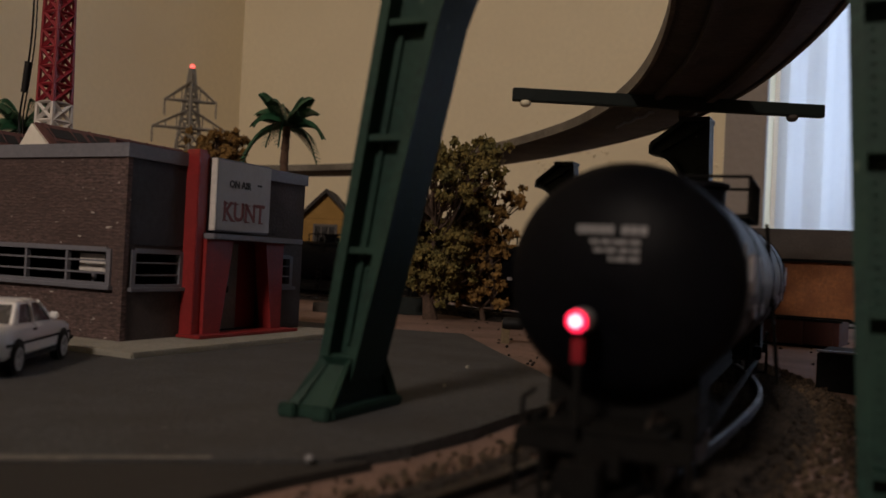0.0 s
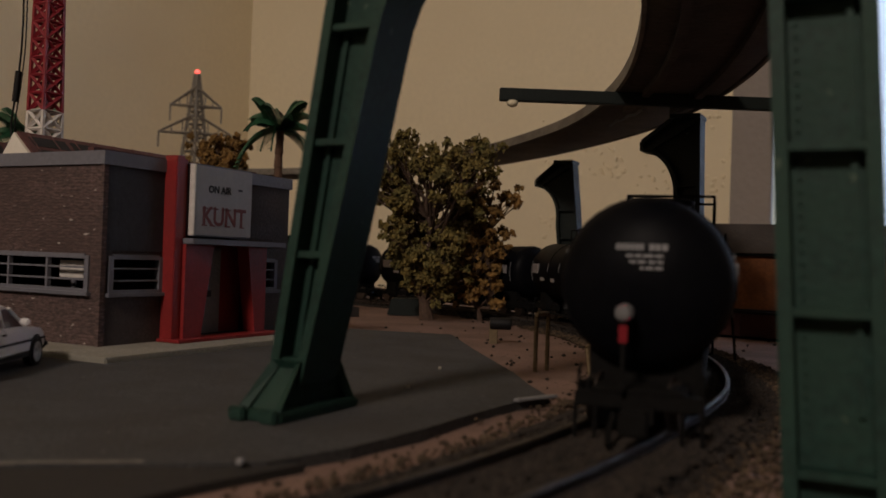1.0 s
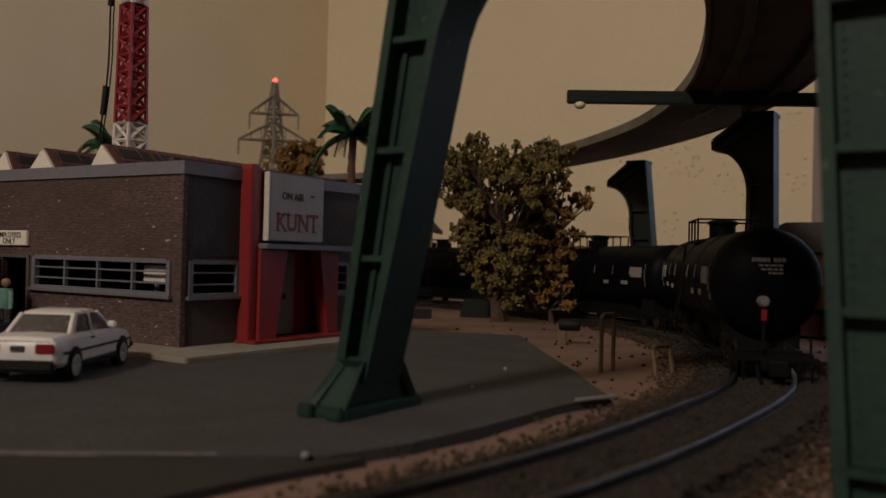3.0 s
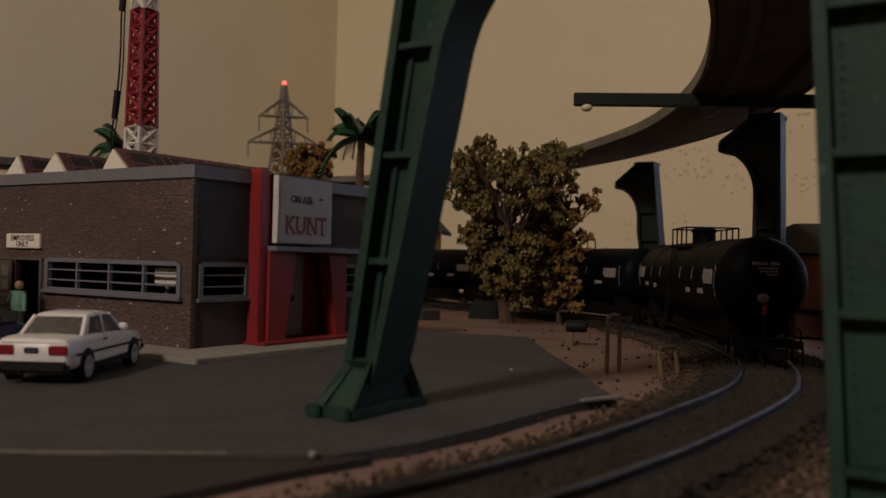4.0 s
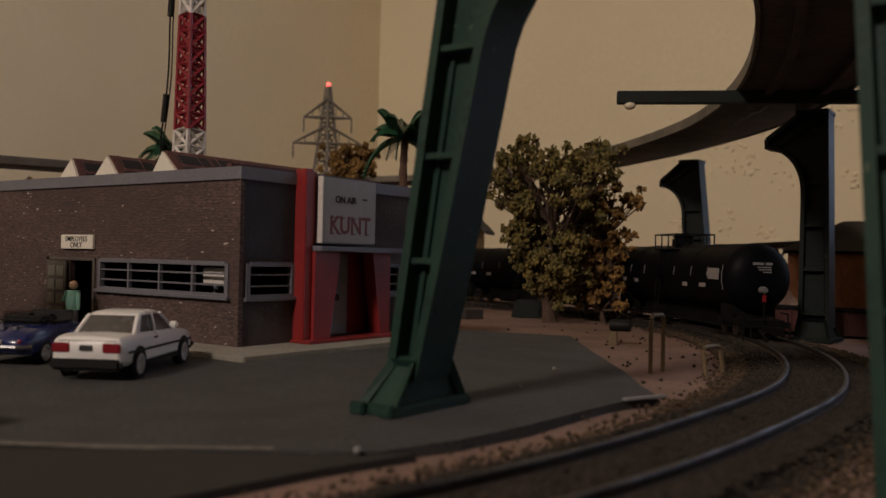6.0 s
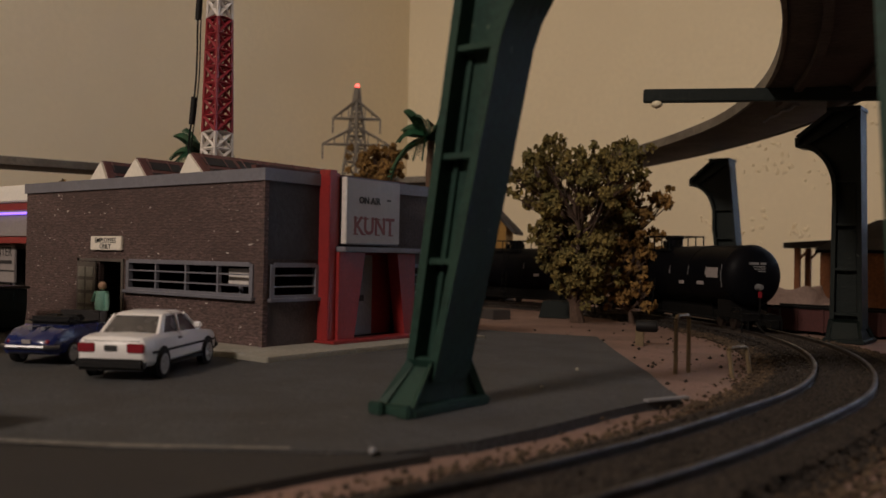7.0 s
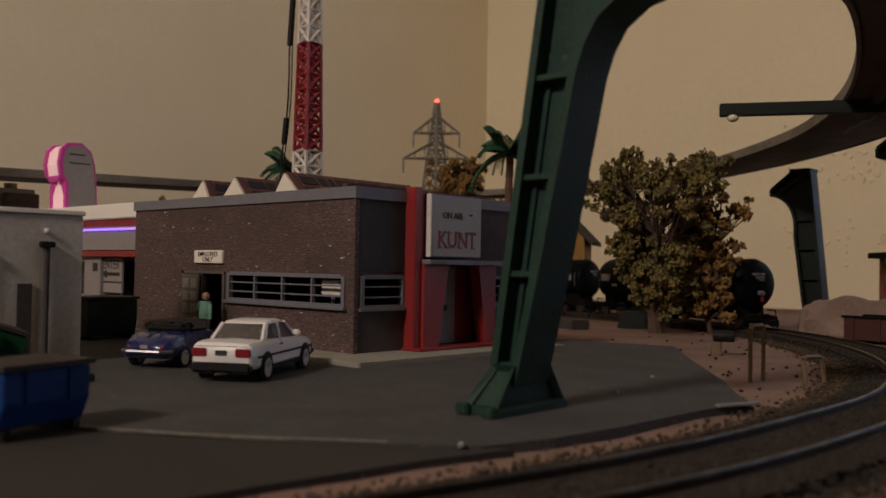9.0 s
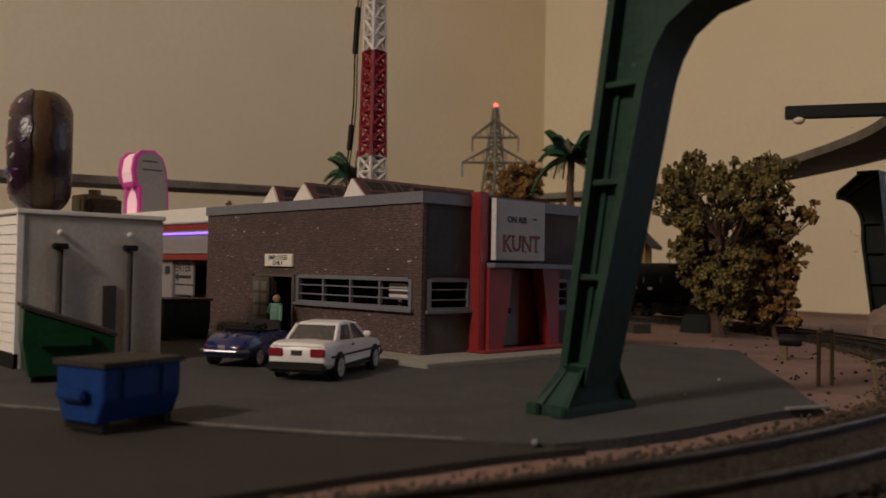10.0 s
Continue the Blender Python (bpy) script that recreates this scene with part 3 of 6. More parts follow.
            bmesh.ops.inset_region(bm, faces=[f], thickness=0.075, depth=0)
            bmesh.ops.translate(bm, vec=-n * 0.12, verts=list(f.verts))
        part("foot", bm, m, ob)
        bm = bmesh.new()
        a, b = sorted((s * (c - width / 2 - 0.27), s * (c + width / 2 + 0.15)))
        box(bm, a, -1.0, 0, b, 1.0, 0.15, bevel=0.03)
        for e in (a + 0.02, b - 0.3):
            box(bm, e, -1.12, 0, e + 0.28, -0.98, 0.2, bevel=0.03)
        part("base_plate", bm, m, ob)
    return ob


def quarter(x0, z0, x1, z1, n=10):
    return [(x1 - (x1 - x0) * math.cos(i / n * math.pi / 2), z0 + (z1 - z0) * math.sin(i / n * math.pi / 2)) for i in range(n + 1)]


pier("dark green iron pier standing on the parking lot", -7.152, 11.22, 0.12, 0, 0.447, (0.80, 2.36, 3.98, 5.62), [(1.007, 2.63), (1.50, 4.95), (1.58, 5.35), (1.66, 5.7), (1.80, 6.08), (2.05, 6.48), (2.5, 6.78), (3.1, 6.9), (3.8, 6.93)], 8.0, GREEN, lean=0.146)
pier("dark green iron pier beside the track on sand", 0.97, 10.75, -0.02, 0, 0.90, (0.38, 2.07, 3.82, 5.45), [(0.055 * 6 + 0.9, 6.0)] + quarter(1.25, 6.3, 3.6, 7.7), 8.15, GREEN, mirror=True, foot=False, lean=0.055)
# the far piers' shade sits in their dimmed green
far_arch = [(0.93, 4.8)] + quarter(0.93, 5.4, 2.25, 7.1) + [(2.25, 7.4)]
pier("shade-dimmed green iron pier with a curved bracket", -5.4, 34.0, ground_z(34), 0, 0.95, (1.0, 2.6, 4.2, 5.75), far_arch, 8.25, DIMGREEN, mirror=True, lean=0.02, cut=1.1)
pier("shade-dimmed green iron pier with a curved bracket", -14.03, 47.0, ground_z(47), 0, 0.95, (1.0, 2.6, 4.2, 5.75), [(p + 0.64, q) for p, q in far_arch], 8.35, DIMGREEN, mirror=True, lean=0.10, cut=1.74)

deck_line = spline([(-2.15, 9.3, 8.5), (-2.0, 11.5, 8.5), (-2.0, 15.5, 8.5), (-2.35, 20.3, 8.5), (-4.75, 28, 8.5), (-7.9, 34.5, 8.5), (-12.3, 41, 8.6), (-19.5, 48, 8.6), (-28, 52, 8.3), (-38, 51.5, 8.0), (-44, 46, 7.7), (-46.3, 36, 7.4), (-46.5, 22, 7.0), (-46, 0, 6.4)], 8)
deck = thing("elevated_deck", "weathered brown-black deck of the curved elevated line", "viaduct deck", kind="structure")
bm = bmesh.new()
sweep(bm, [(-1.65, 0.0), (-1.8, 0.10), (-1.8, 0.16), (1.8, 0.16), (1.8, 0.10), (1.65, 0.0)], deck_line)
part("deck_plate", bm, DECK, deck, smooth=True)
for s in (-1, 1):
    bm = bmesh.new()
    sweep(bm, [(s * 1.8, 0.0), (s * 1.92, 0.0), (s * 1.92, 0.42), (s * 1.8, 0.42)], deck_line)
    part("side_girder", bm, DECKSIDE, deck, "grey side of the deck")
    bm = bmesh.new()
    sweep(bm, [(s * 0.9 - 0.12, -0.22), (s * 0.9 + 0.12, -0.22), (s * 0.9 + 0.12, -0.002), (s * 0.9 - 0.12, -0.002)], deck_line[:40])
    part("stringer", bm, DECK, deck)
# this beam is dimmed by colour too, against the lamp's light
beam = thing("cross_beam", "shade-dimmed green beam under the deck with glass beads", "beam", -6.3, 30.8, 8.25, 28)
part("bar", boxes((-5.6, -0.16, -0.25, 5.3, 0.16, 0.19), bevel=0.03), DIMGREEN, beam)
for k, e in enumerate((-5.15, 4.2)):
    bm = bmesh.new()
    bmesh.ops.create_uvsphere(bm, u_segments=16, v_segments=10, radius=0.2)
    bmesh.ops.scale(bm, vec=(1, 1, 0.75), verts=bm.verts)
    part("lamp_bead", bm, LAMPWARM if k == 0 else DECK, beam, "frosted glass bead", smooth=True, at=(e, 0, -0.30))
bm = bmesh.new()
for k in range(9):
    tube(bm, (-7.5 - 0.25 * k, 33.2 + 0.35 * k, 8.36 + 0.05 * math.sin(k * 2)), (-7.75 - 0.25 * k, 33.55 + 0.35 * k, 8.36 + 0.05 * math.sin(k * 2 + 2)), 0.05)
tagged(part("loose_wire", bm, GREYTRIM), "loose grey wire under the elevated deck", "wire")

# ---- radio station ----
st = thing("radio_station", "brown brick radio station with red entrance and skylights", "building", 0, 0, 0.12)
BX0, BX1, BY0, BY1, BZ = -26.6, -14.95, 14.6, 21.45, 4.25
T = 0.16
part("slab", boxes((BX0 - 0.2, BY0 - 1.35, -0.06, BX1 + 1.75, BY1 + 0.3, 0.12), bevel=0.03), SLAB, st, "pale concrete plinth")


def wall_y(y0, y1, x0, x1, z0, z1, holes):
    """A wall along x with openings (x0, x1, z0, z1) through it."""
    rows, xs = [], sorted({x0, x1, *(h[0] for h in holes), *(h[1] for h in holes)})
    zs = sorted({z0, z1, *(h[2] for h in holes), *(h[3] for h in holes)})
    for a, b in zip(xs, xs[1:]):
        for c, d in zip(zs, zs[1:]):
            if not any(h[0] <= a and b <= h[1] and h[2] <= c and d <= h[3] for h in holes):
                rows.append((a, y0, c, b, y1, d))
    return rows


fw, fd = (-20.75, -15.35, 1.34, 2.17), (-22.25, -21.05, 0.12, 2.12)
bm = boxes(*wall_y(BY0, BY0 + T, BX0, BX1, 0.12, BZ, [fw, fd]))
bmesh.ops.remove_doubles(bm, verts=bm.verts, dist=0.001)
part("front_wall", bm, BRICK, st, "brown brick wall with pale specks")
rw, ren, rw2 = (14.85, 16.42, 1.32, 2.17), (17.0, 19.7, 0.12, 2.55), (20.2, 20.9, 1.32, 2.17)
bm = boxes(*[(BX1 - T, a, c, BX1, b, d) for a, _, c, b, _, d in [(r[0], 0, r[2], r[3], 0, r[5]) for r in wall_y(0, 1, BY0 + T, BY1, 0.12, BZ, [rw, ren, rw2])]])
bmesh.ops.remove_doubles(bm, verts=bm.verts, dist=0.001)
# the side wall and its upper panel carry painted shade
part("side_wall", bm, SHADEBRICK, st, "brown side wall with shade in its colour")
part("upper_panel", boxes((BX1 + 0.002, BY0 + 0.12, 2.30, BX1 + 0.02, 16.44, BZ - 0.01)), SHADEPANEL, st, "blue-grey upper panel darkened for shade")
part("corner_post", boxes((BX1 - 0.05, BY0 - 0.04, 0.12, BX1 + 0.04, BY0 + 0.1, BZ)), BRICK, st)
part("back_wall", boxes((BX0, BY1 - T, 0.12, BX1 - T, BY1, 2.9), (BX0, BY1 - T, 3.3, BX1 - T, BY1, BZ), (BX0, BY1 - T, 2.9, -17.5, BY1, 3.3)), BRICK, st)
part("far_wall", boxes((BX0, BY0 + T, 0.12, BX0 + T, BY1 - T, BZ)), BRICK, st)
part("floor_plate", boxes((BX0 + T, BY0 + T, 0.12, BX1 - T, BY1 - T, 0.2)), DARK, st)
part("parapet", boxes((BX0 - 0.06, BY0 - 0.06, BZ, BX1 + 0.06, BY0 + 0.2, BZ + 0.31), (BX1 - 0.2, BY0 + 0.2, BZ, BX1 + 0.06, BY1 + 0.06, BZ + 0.31), (BX0 - 0.06, BY0 + 0.2, BZ, BX0 + 0.2, BY1 + 0.06, BZ + 0.31), (BX0 + 0.2, BY1 - 0.2, BZ, BX1 - 0.2, BY1 + 0.06, BZ + 0.31)), GREYTRIM, st, "blue-grey parapet band")
part("roof", boxes((BX0 + 0.2, BY0 + 0.2, BZ, BX1 - 0.2, BY1 - 0.2, BZ + 0.15)), ROOFTAR, st)
for k, (a, b, pk, e) in enumerate(((-19.55, -18.05, -18.95, 20.6), (-22.4, -20.8, -21.55, 20.8), (-24.3, -22.9, -23.4, 20.8))):
    sk = part("skylight", prism(bmesh.new(), [(a, BZ + 0.13), (b, BZ + 0.13), (pk, BZ + 0.95)], "y", 15.25, e - 0.1), CREAM, st, "skylight with cream end and red-brown slopes")
    for p, q, nm in (((a, BZ + 0.13), (pk, BZ + 0.95), "slope"), ((pk, BZ + 0.95), (b, BZ + 0.13), "slope")):
        d = Vector((q[0] - p[0], q[1] - p[1])).normalized()
        n = Vector((-d.y, d.x)) * 0.06
        part(nm, prism(bmesh.new(), [p, q, (q[0] + n.x, q[1] + n.y), (p[0] + n.x, p[1] + n.y)], "y", 15.33, e), ROOFRED, sk)
    for e2 in np.arange(15.6, e, 0.7):
        d = Vector((b - pk, -0.82))
        bm = bmesh.new()
        tube(bm, (pk + 0.05, e2, BZ + 0.99), (b - 0.02, e2, BZ + 0.2), 0.035, n=4)
        part("glazing_bar", bm, ROOFRED, sk)
    d = Vector((b - pk, -0.82)).normalized()
    n = Vector((-d.y, d.x))
    o = Vector((pk, BZ + 0.95)) + n * 0.062
    ln = math.hypot(b - pk, 0.82)
    cell = (e - 15.6) / 4
    for i in range(4):
        for f0, f1 in ((0.14, 0.44), (0.56, 0.88)):
            q = [o + d * ln * f0, o + d * ln * f1, o + d * ln * f1 + n * 0.012, o + d * ln * f0 + n * 0.012]
            part("pane", prism(bmesh.new(), [tuple(v) for v in q], "y", 15.55 + i * cell, 15.55 + (i + 0.88) * cell), DARK, sk)
part("roof_rail", boxes((-16.2, 15.2, BZ + 0.15, -16.0, 21.2, BZ + 0.5)), ROOFRED, st, "red-brown roof curb")


def window_grid(parent, name, axis, at, a0, a1, z0, z1, cols, rws, sill=True):
    """A framed window of many panes; axis: the wall's normal."""
    def bx(p0, p1, q0, q1, d0, d1):
        return (p0, at + d0, q0, p1, at + d1, q1) if axis == "y" else (at - d1, p0, q0, at - d0, p1, q1)
    fr = boxes(bx(a0 - 0.05, a0 + 0.08, z0, z1, -0.05, 0.1), bx(a1 - 0.08, a1 + 0.05, z0, z1, -0.05, 0.1), bx(a0 + 0.08, a1 - 0.08, z0, z0 + 0.07, -0.05, 0.1), bx(a0 + 0.08, a1 - 0.08, z1 - 0.07, z1 + 0.04, -0.05, 0.1))
    w = part(name, fr, GREYTRIM, parent, "grey window frame")
    for i in range(1, cols):
        x = a0 + (a1 - a0) * i / cols
        part("mullion", boxes(bx(x - 0.032, x + 0.032, z0 + 0.07, z1 - 0.07, -0.03, 0.08)), GREYTRIM, w)
    for j in range(1, rws):
        z = z0 + (z1 - z0) * j / rws
        part("glazing_bar", boxes(bx(a0 + 0.08, a1 - 0.08, z - 0.02, z + 0.02, -0.02, 0.07)), GREYTRIM, w)
    if sill:
        part("sill", boxes(bx(a0 - 0.12, a1 + 0.12, z0 - 0.09, z0, -0.14, 0.05), bevel=0.01), GREYTRIM, w)
    return w


window_grid(st, "window", "y", BY0, *fw, 4, 3)
window_grid(st, "window", "x", BX1, *rw, 1, 3)
window_grid(st, "window", "x", BX1, *rw2, 1, 3)
# employees' door, standing open, and its dark doorway
part("door_frame", boxes((fd[0] - 1.15, BY0 - 0.05, 0.12, fd[0] - 1.03, BY0 - 0.01, 2.2), (fd[1] - 0.02, BY0 - 0.04, 0.12, fd[1] + 0.1, BY0 + 0.1, 2.2), (fd[0] - 1.15, BY0 - 0.05, 2.12, fd[1] + 0.1, BY0 - 0.008, 2.2)), BROWNDOOR, st)
door = part("door", boxes((fd[0] - 1.02, BY0 - 0.12, 0.16, fd[0] - 0.02, BY0 - 0.06, 2.1), bevel=0.01), BROWNDOOR, st, "brown-grey door folded open against the wall")
for j in range(4):
    for i in range(2):
        part("pane", boxes((fd[0] - 0.92 + i * 0.44, BY0 - 0.14, 0.45 + j * 0.4, fd[0] - 0.56 + i * 0.44, BY0 - 0.118, 0.75 + j * 0.4)), DOORPANE, door, "dull door pane")
sign = part("name_plate", boxes((-22.6, BY0 - 0.1, 2.45, -21.0, BY0 - 0.006, 2.86), bevel=0.015), CREAM, st, "small white notice over the door")


def lettering(text, size, loc, rot, m, parent, name="lettering", squash=1.0, weight=0.002):
    cu = bpy.data.curves.new(name, "FONT")
    cu.body, cu.size, cu.align_x, cu.align_y, cu.extrude, cu.offset = text, size * U, "CENTER", "CENTER", 0.004 * U, weight * size * U
    tmp = bpy.data.objects.new(name, cu)
    scene.collection.objects.link(tmp)
    dg = bpy.context.evaluated_depsgraph_get()
    me = bpy.data.meshes.new_from_object(tmp.evaluated_get(dg))
    bpy.data.objects.remove(tmp)
    me.materials.clear()
    me.materials.append(m)
    ob = new(name, me)
    ob.parent = parent
    ob.matrix_basis = pose(loc[0] * U, loc[1] * U, loc[2] * U, *rot) @ Matrix.Diagonal((squash, 1, 1, 1))
    return ob


lettering("EMPLOYEES", 0.215, (-21.8, BY0 - 0.108, 2.73), (90, 0, 0), INK, sign)
lettering("ONLY", 0.215, (-21.8, BY0 - 0.108, 2.56), (90, 0, 0), INK, sign)
# red entrance with a sign box
part("fin", boxes((BX1 + 0.004, 16.45, 0.12, BX1 + 0.40, 16.72, BZ + 0.42), bevel=0.015), RED, st, "tall red fin")
part("fin", boxes((BX1 + 0.004, 16.725, 2.62, BX1 + 0.30, 16.93, BZ + 0.36), bevel=0.015), RED, st, "red fin edge")
sb = part("sign_box", boxes((BX1 + 0.004, 16.94, 2.72, BX1 + 0.50, 19.15, BZ + 0.28), bevel=0.03), GREYTRIM, st, "sign box with silver face")
part("sign_face", boxes((BX1 + 0.503, 16.98, 2.76, BX1 + 0.53, 19.11, BZ + 0.24), bevel=0.008), SIGNFACE, sb)
part("sign_edge", boxes((BX1 + 0.36, 16.925, 2.74, BX1 + 0.54, 16.975, BZ + 0.26), bevel=0.01), MASTWHITE, sb, "bright chrome edge")
word = lettering("KUNT", 0.66, (BX1 + 0.535, 18.05, 3.22), (90, 0, 90), INKRED, sb, squash=0.92, weight=0.022)
bm = bmesh.new()
for c, z in ((-0.735, 0), (-0.735, 1), (-0.44, 0), (-0.44, 1), (-0.335, 1), (-0.01, 1), (0.125, 0), (0.125, 1), (0.415, 1), (0.69, 0)):
    box(bm, -0.001, c - 0.095, -0.232 + z * 0.43, 0.005, c + 0.095, -0.200 + z * 0.43)
part("serif", bm, INKRED, sb, at=(BX1 + 0.534, 18.05, 3.22))
lettering("ON AIR", 0.25, (BX1 + 0.535, 17.85, 3.92), (90, 0, 90), INK, sb, weight=0.03)
part("mark", boxes((BX1 + 0.531, 18.55, 3.95, BX1 + 0.537, 18.72, 4.0)), INK, sb)
part("canopy", boxes((BX1 + 0.004, 16.74, 2.52, BX1 + 0.72, 20.45, 2.66), bevel=0.02), GREYTRIM, st, "grey canopy slab")
part("entrance_panel", prism(bmesh.new(), [(16.74, 0.16), (17.35, 0.16), (17.75, 2.515), (16.74, 2.515)], "x", BX1 + 0.01, BX1 + 0.5), RED, st, "tapered red side panel")
part("entrance_panel", prism(bmesh.new(), [(19.6, 0.16), (20.0, 0.16), (20.0, 2.515), (19.2, 2.515)], "x", BX1 + 0.01, BX1 + 0.4), RED, st, "tapered red side panel")
part("recess_wall", boxes((BX1 - 0.45, 16.9, 0.14, BX1 - 0.35, 19.8, 2.6)), RED, st)
ed = part("entrance_door", boxes((BX1 - 0.345, 17.3, 0.14, BX1 - 0.27, 18.9, 2.45), bevel=0.01), DOORGREY, st, "grey entrance door")
part("door_handle", boxes((BX1 - 0.268, 18.3, 1.15, BX1 - 0.21, 18.5, 1.32), bevel=0.01), INK, ed)
part("doorstep", boxes((BX1 + 0.05, 16.3, 0.125, BX1 + 0.8, 20.3, 0.2), bevel=0.02), RED, st, "red doorstep")
# pale equipment seen through the windows
desk = thing("control_desk", "white studio console seen through the windows", "desk", -16.3, 15.35, 0.32)
part("body", boxes((-0.6, -0.5, 0, 0.6, 0.3, 1.0), (0.1, -0.5, 1.0, 0.2, -0.4, 1.42), (0.62, -0.3, 0, 0.82, -0.1, 1.44), bevel=0.02), GREYTRIM, desk)
part("screen", boxes((-0.27, -0.53, 1.422, 0.56, -0.43, 1.84), bevel=0.02), MASTWHITE, desk, "white screen by the window")
part("monitor", boxes((0.57, -0.4, 1.442, 0.85, -0.12, 1.86), bevel=0.02), MASTWHITE, desk, "small white monitor")

# ---- masts ----
def lattice_leg_points(w, z):
    return [Vector((i * w, j * w, z)) for i, j in ((-1, -1), (1, -1), (1, 1), (-1, 1))]


mast = thing("lattice_mast", "red and white lattice radio mast with black cables", "mast", -24.25, 20.35, 4.52)
levels = [(0.0, 0.39, 2.4, 0.36, MASTWHITE), (2.4, 0.36, 6.54, 0.30, MASTRED), (6.54, 0.30, 11.0, 0.22, MASTWHITE)]
for z0, w0, z1, w1, m in levels:
    n = max(2, round((z1 - z0) / 0.62))
    bm = bmesh.new()
    for a, b in zip(lattice_leg_points(w0, z0), lattice_leg_points(w1, z1)):
        tube(bm, a, b, 0.07, n=4)
    for i in range(n + 1):
        z = z0 + (z1 - z0) * i / n
        p = lattice_leg_points(w0 + (w1 - w0) * i / n, z)
        for k in range(4):
            tube(bm, p[k], p[(k + 1) % 4], 0.06, n=4)
        if i < n:
            q = lattice_leg_points(w0 + (w1 - w0) * (i + 1) / n, z0 + (z1 - z0) * (i + 1) / n)
            for k in range(4):
                tube(bm, p[k], q[(k + 1) % 4], 0.07, n=4)
                tube(bm, p[(k + 1) % 4], q[k], 0.07, n=4)
    part("lattice_section", bm, m, mast, "white lattice section" if m is MASTWHITE else "dark red lattice section")
bm = bmesh.new()
cable = spline([(-0.85, -0.5, 0.2), (-1.0, -0.5, 1.8), (-0.78, -0.5, 3.2), (-0.62, -0.5, 4.6), (-0.60, -0.5, 6.5), (-0.42, -0.5, 9), (-0.35, -0.5, 11)], 6)
for a, b in zip(cable, cable[1:]):
    tube(bm, a, b, 0.035, n=5)
    tube(bm, a + Vector((0.1, 0.05, 0)), b + Vector((0.12, 0.05, 0)), 0.025, n=5)
part("cable", bm, BLACKPLASTIC, mast, "thin black cable", smooth=True)
part("cable_sleeve", tube(bmesh.new(), (-0.84, -0.5, 2.7), (-0.72, -0.5, 3.7), 0.11, n=10), BLACKPLASTIC, mast, smooth=True)
part("cable_sleeve", tube(bmesh.new(), (-0.60, -0.5, 6.5), (-0.46, -0.5, 8.3), 0.11, n=10), BLACKPLASTIC, mast, smooth=True)

pyl = thing("power_pylon", "grey lattice power pylon with a red top lamp", "pylon", -47.2, 52.0, ground_z(52))


def pw(z):
    return 1.6 - 1.08 * z / 12.0 if z < 12 else 0.52 - 0.42 * (z - 12) / 4.6


bm = bmesh.new()
zs = [0, 2.5, 4.6, 6.4, 8.0, 9.3, 10.5, 11.6, 12.6, 13.6, 14.4, 15.2, 15.9, 16.5]
for a, b in zip(zs, zs[1:]):
    p, q = lattice_leg_points(pw(a), a), lattice_leg_points(pw(b), b)
    for k in range(4):
        tube(bm, p[k], q[k], 0.11, n=4)
        tube(bm, p[k], q[(k + 1) % 4], 0.07, n=4)
        tube(bm, p[(k + 1) % 4], q[k], 0.07, n=4)
        tube(bm, q[k], q[(k + 1) % 4], 0.07, n=4)
part("tower", bm, PYLONGREY, pyl)
for h, reach in ((11.9, 2.7), (14.0, 1.9)):
    for s in (-1, 1):
        d = Vector((0.75, 0.66, 0)) * s
        tip = d * reach + Vector((0, 0, h))
        bm = bmesh.new()
        for k in (-1, 1):
            off = Vector((-0.66, 0.75, 0)) * 0.4 * k
            tube(bm, off + Vector((0, 0, h)), tip, 0.09, n=4)
            tube(bm, off + Vector((0, 0, h + 1.5)), tip, 0.08, n=4)
        for f in (0.35, 0.65):
            tube(bm, d * reach * f + Vector((0, 0, h)), d * reach * f + Vector((0, 0, h + 1.5 * (1 - f))), 0.06, n=4)
        tube(bm, tip, tip - Vector((0, 0, 1.2)), 0.07, n=5)
        part("cross_arm", bm, PYLONGREY, pyl)
bm = bmesh.new()
bmesh.ops.create_uvsphere(bm, u_segments=14, v_segments=10, radius=0.19)
part("lamp", bm, PYLONGLOW, pyl, "glowing red warning lamp", smooth=True, at=(0, 0, 16.66))

# ---- plants ----
def leaf_clumps(rows, m, name, parent, seed):
    """Thousands of small folded leaves, gathered in clumps (centre, radius, count)."""
    rg = random.Random(seed)
    verts, faces = [], []
    for c, r, n in rows:
        for _ in range(n):
            d = Vector((rg.gauss(0, 1), rg.gauss(0, 1), rg.gauss(0, 0.8))).normalized() * r * rg.random() ** 0.4
            p, s = Vector(c) + d, rg.uniform(0.06, 0.125)
            e = Euler((rg.uniform(0, 6.3), rg.uniform(0, 6.3), rg.uniform(0, 6.3))).to_matrix()
            b = len(verts)
            for q in ((-1, -0.6, 0), (1, -0.6, 0.1), (1, 0.7, 0.5), (-1, 0.7, 0.4), (0, 0.1, -0.7)):
                v = (p + e @ (Vector(q) * s)) * U
                verts.append(tuple(v))
            faces += [(b, b + 1, b + 4), (b + 1, b + 2, b + 4), (b + 2, b + 3, b + 4), (b + 3, b, b + 4)]
    me = bpy.data.meshes.new(name)
    me.from_pydata(verts, [], faces)
    me.materials.append(m)
    ob = new(name, me)
    ob.parent = parent
    ob["kind"] = "stuff"
    return ob


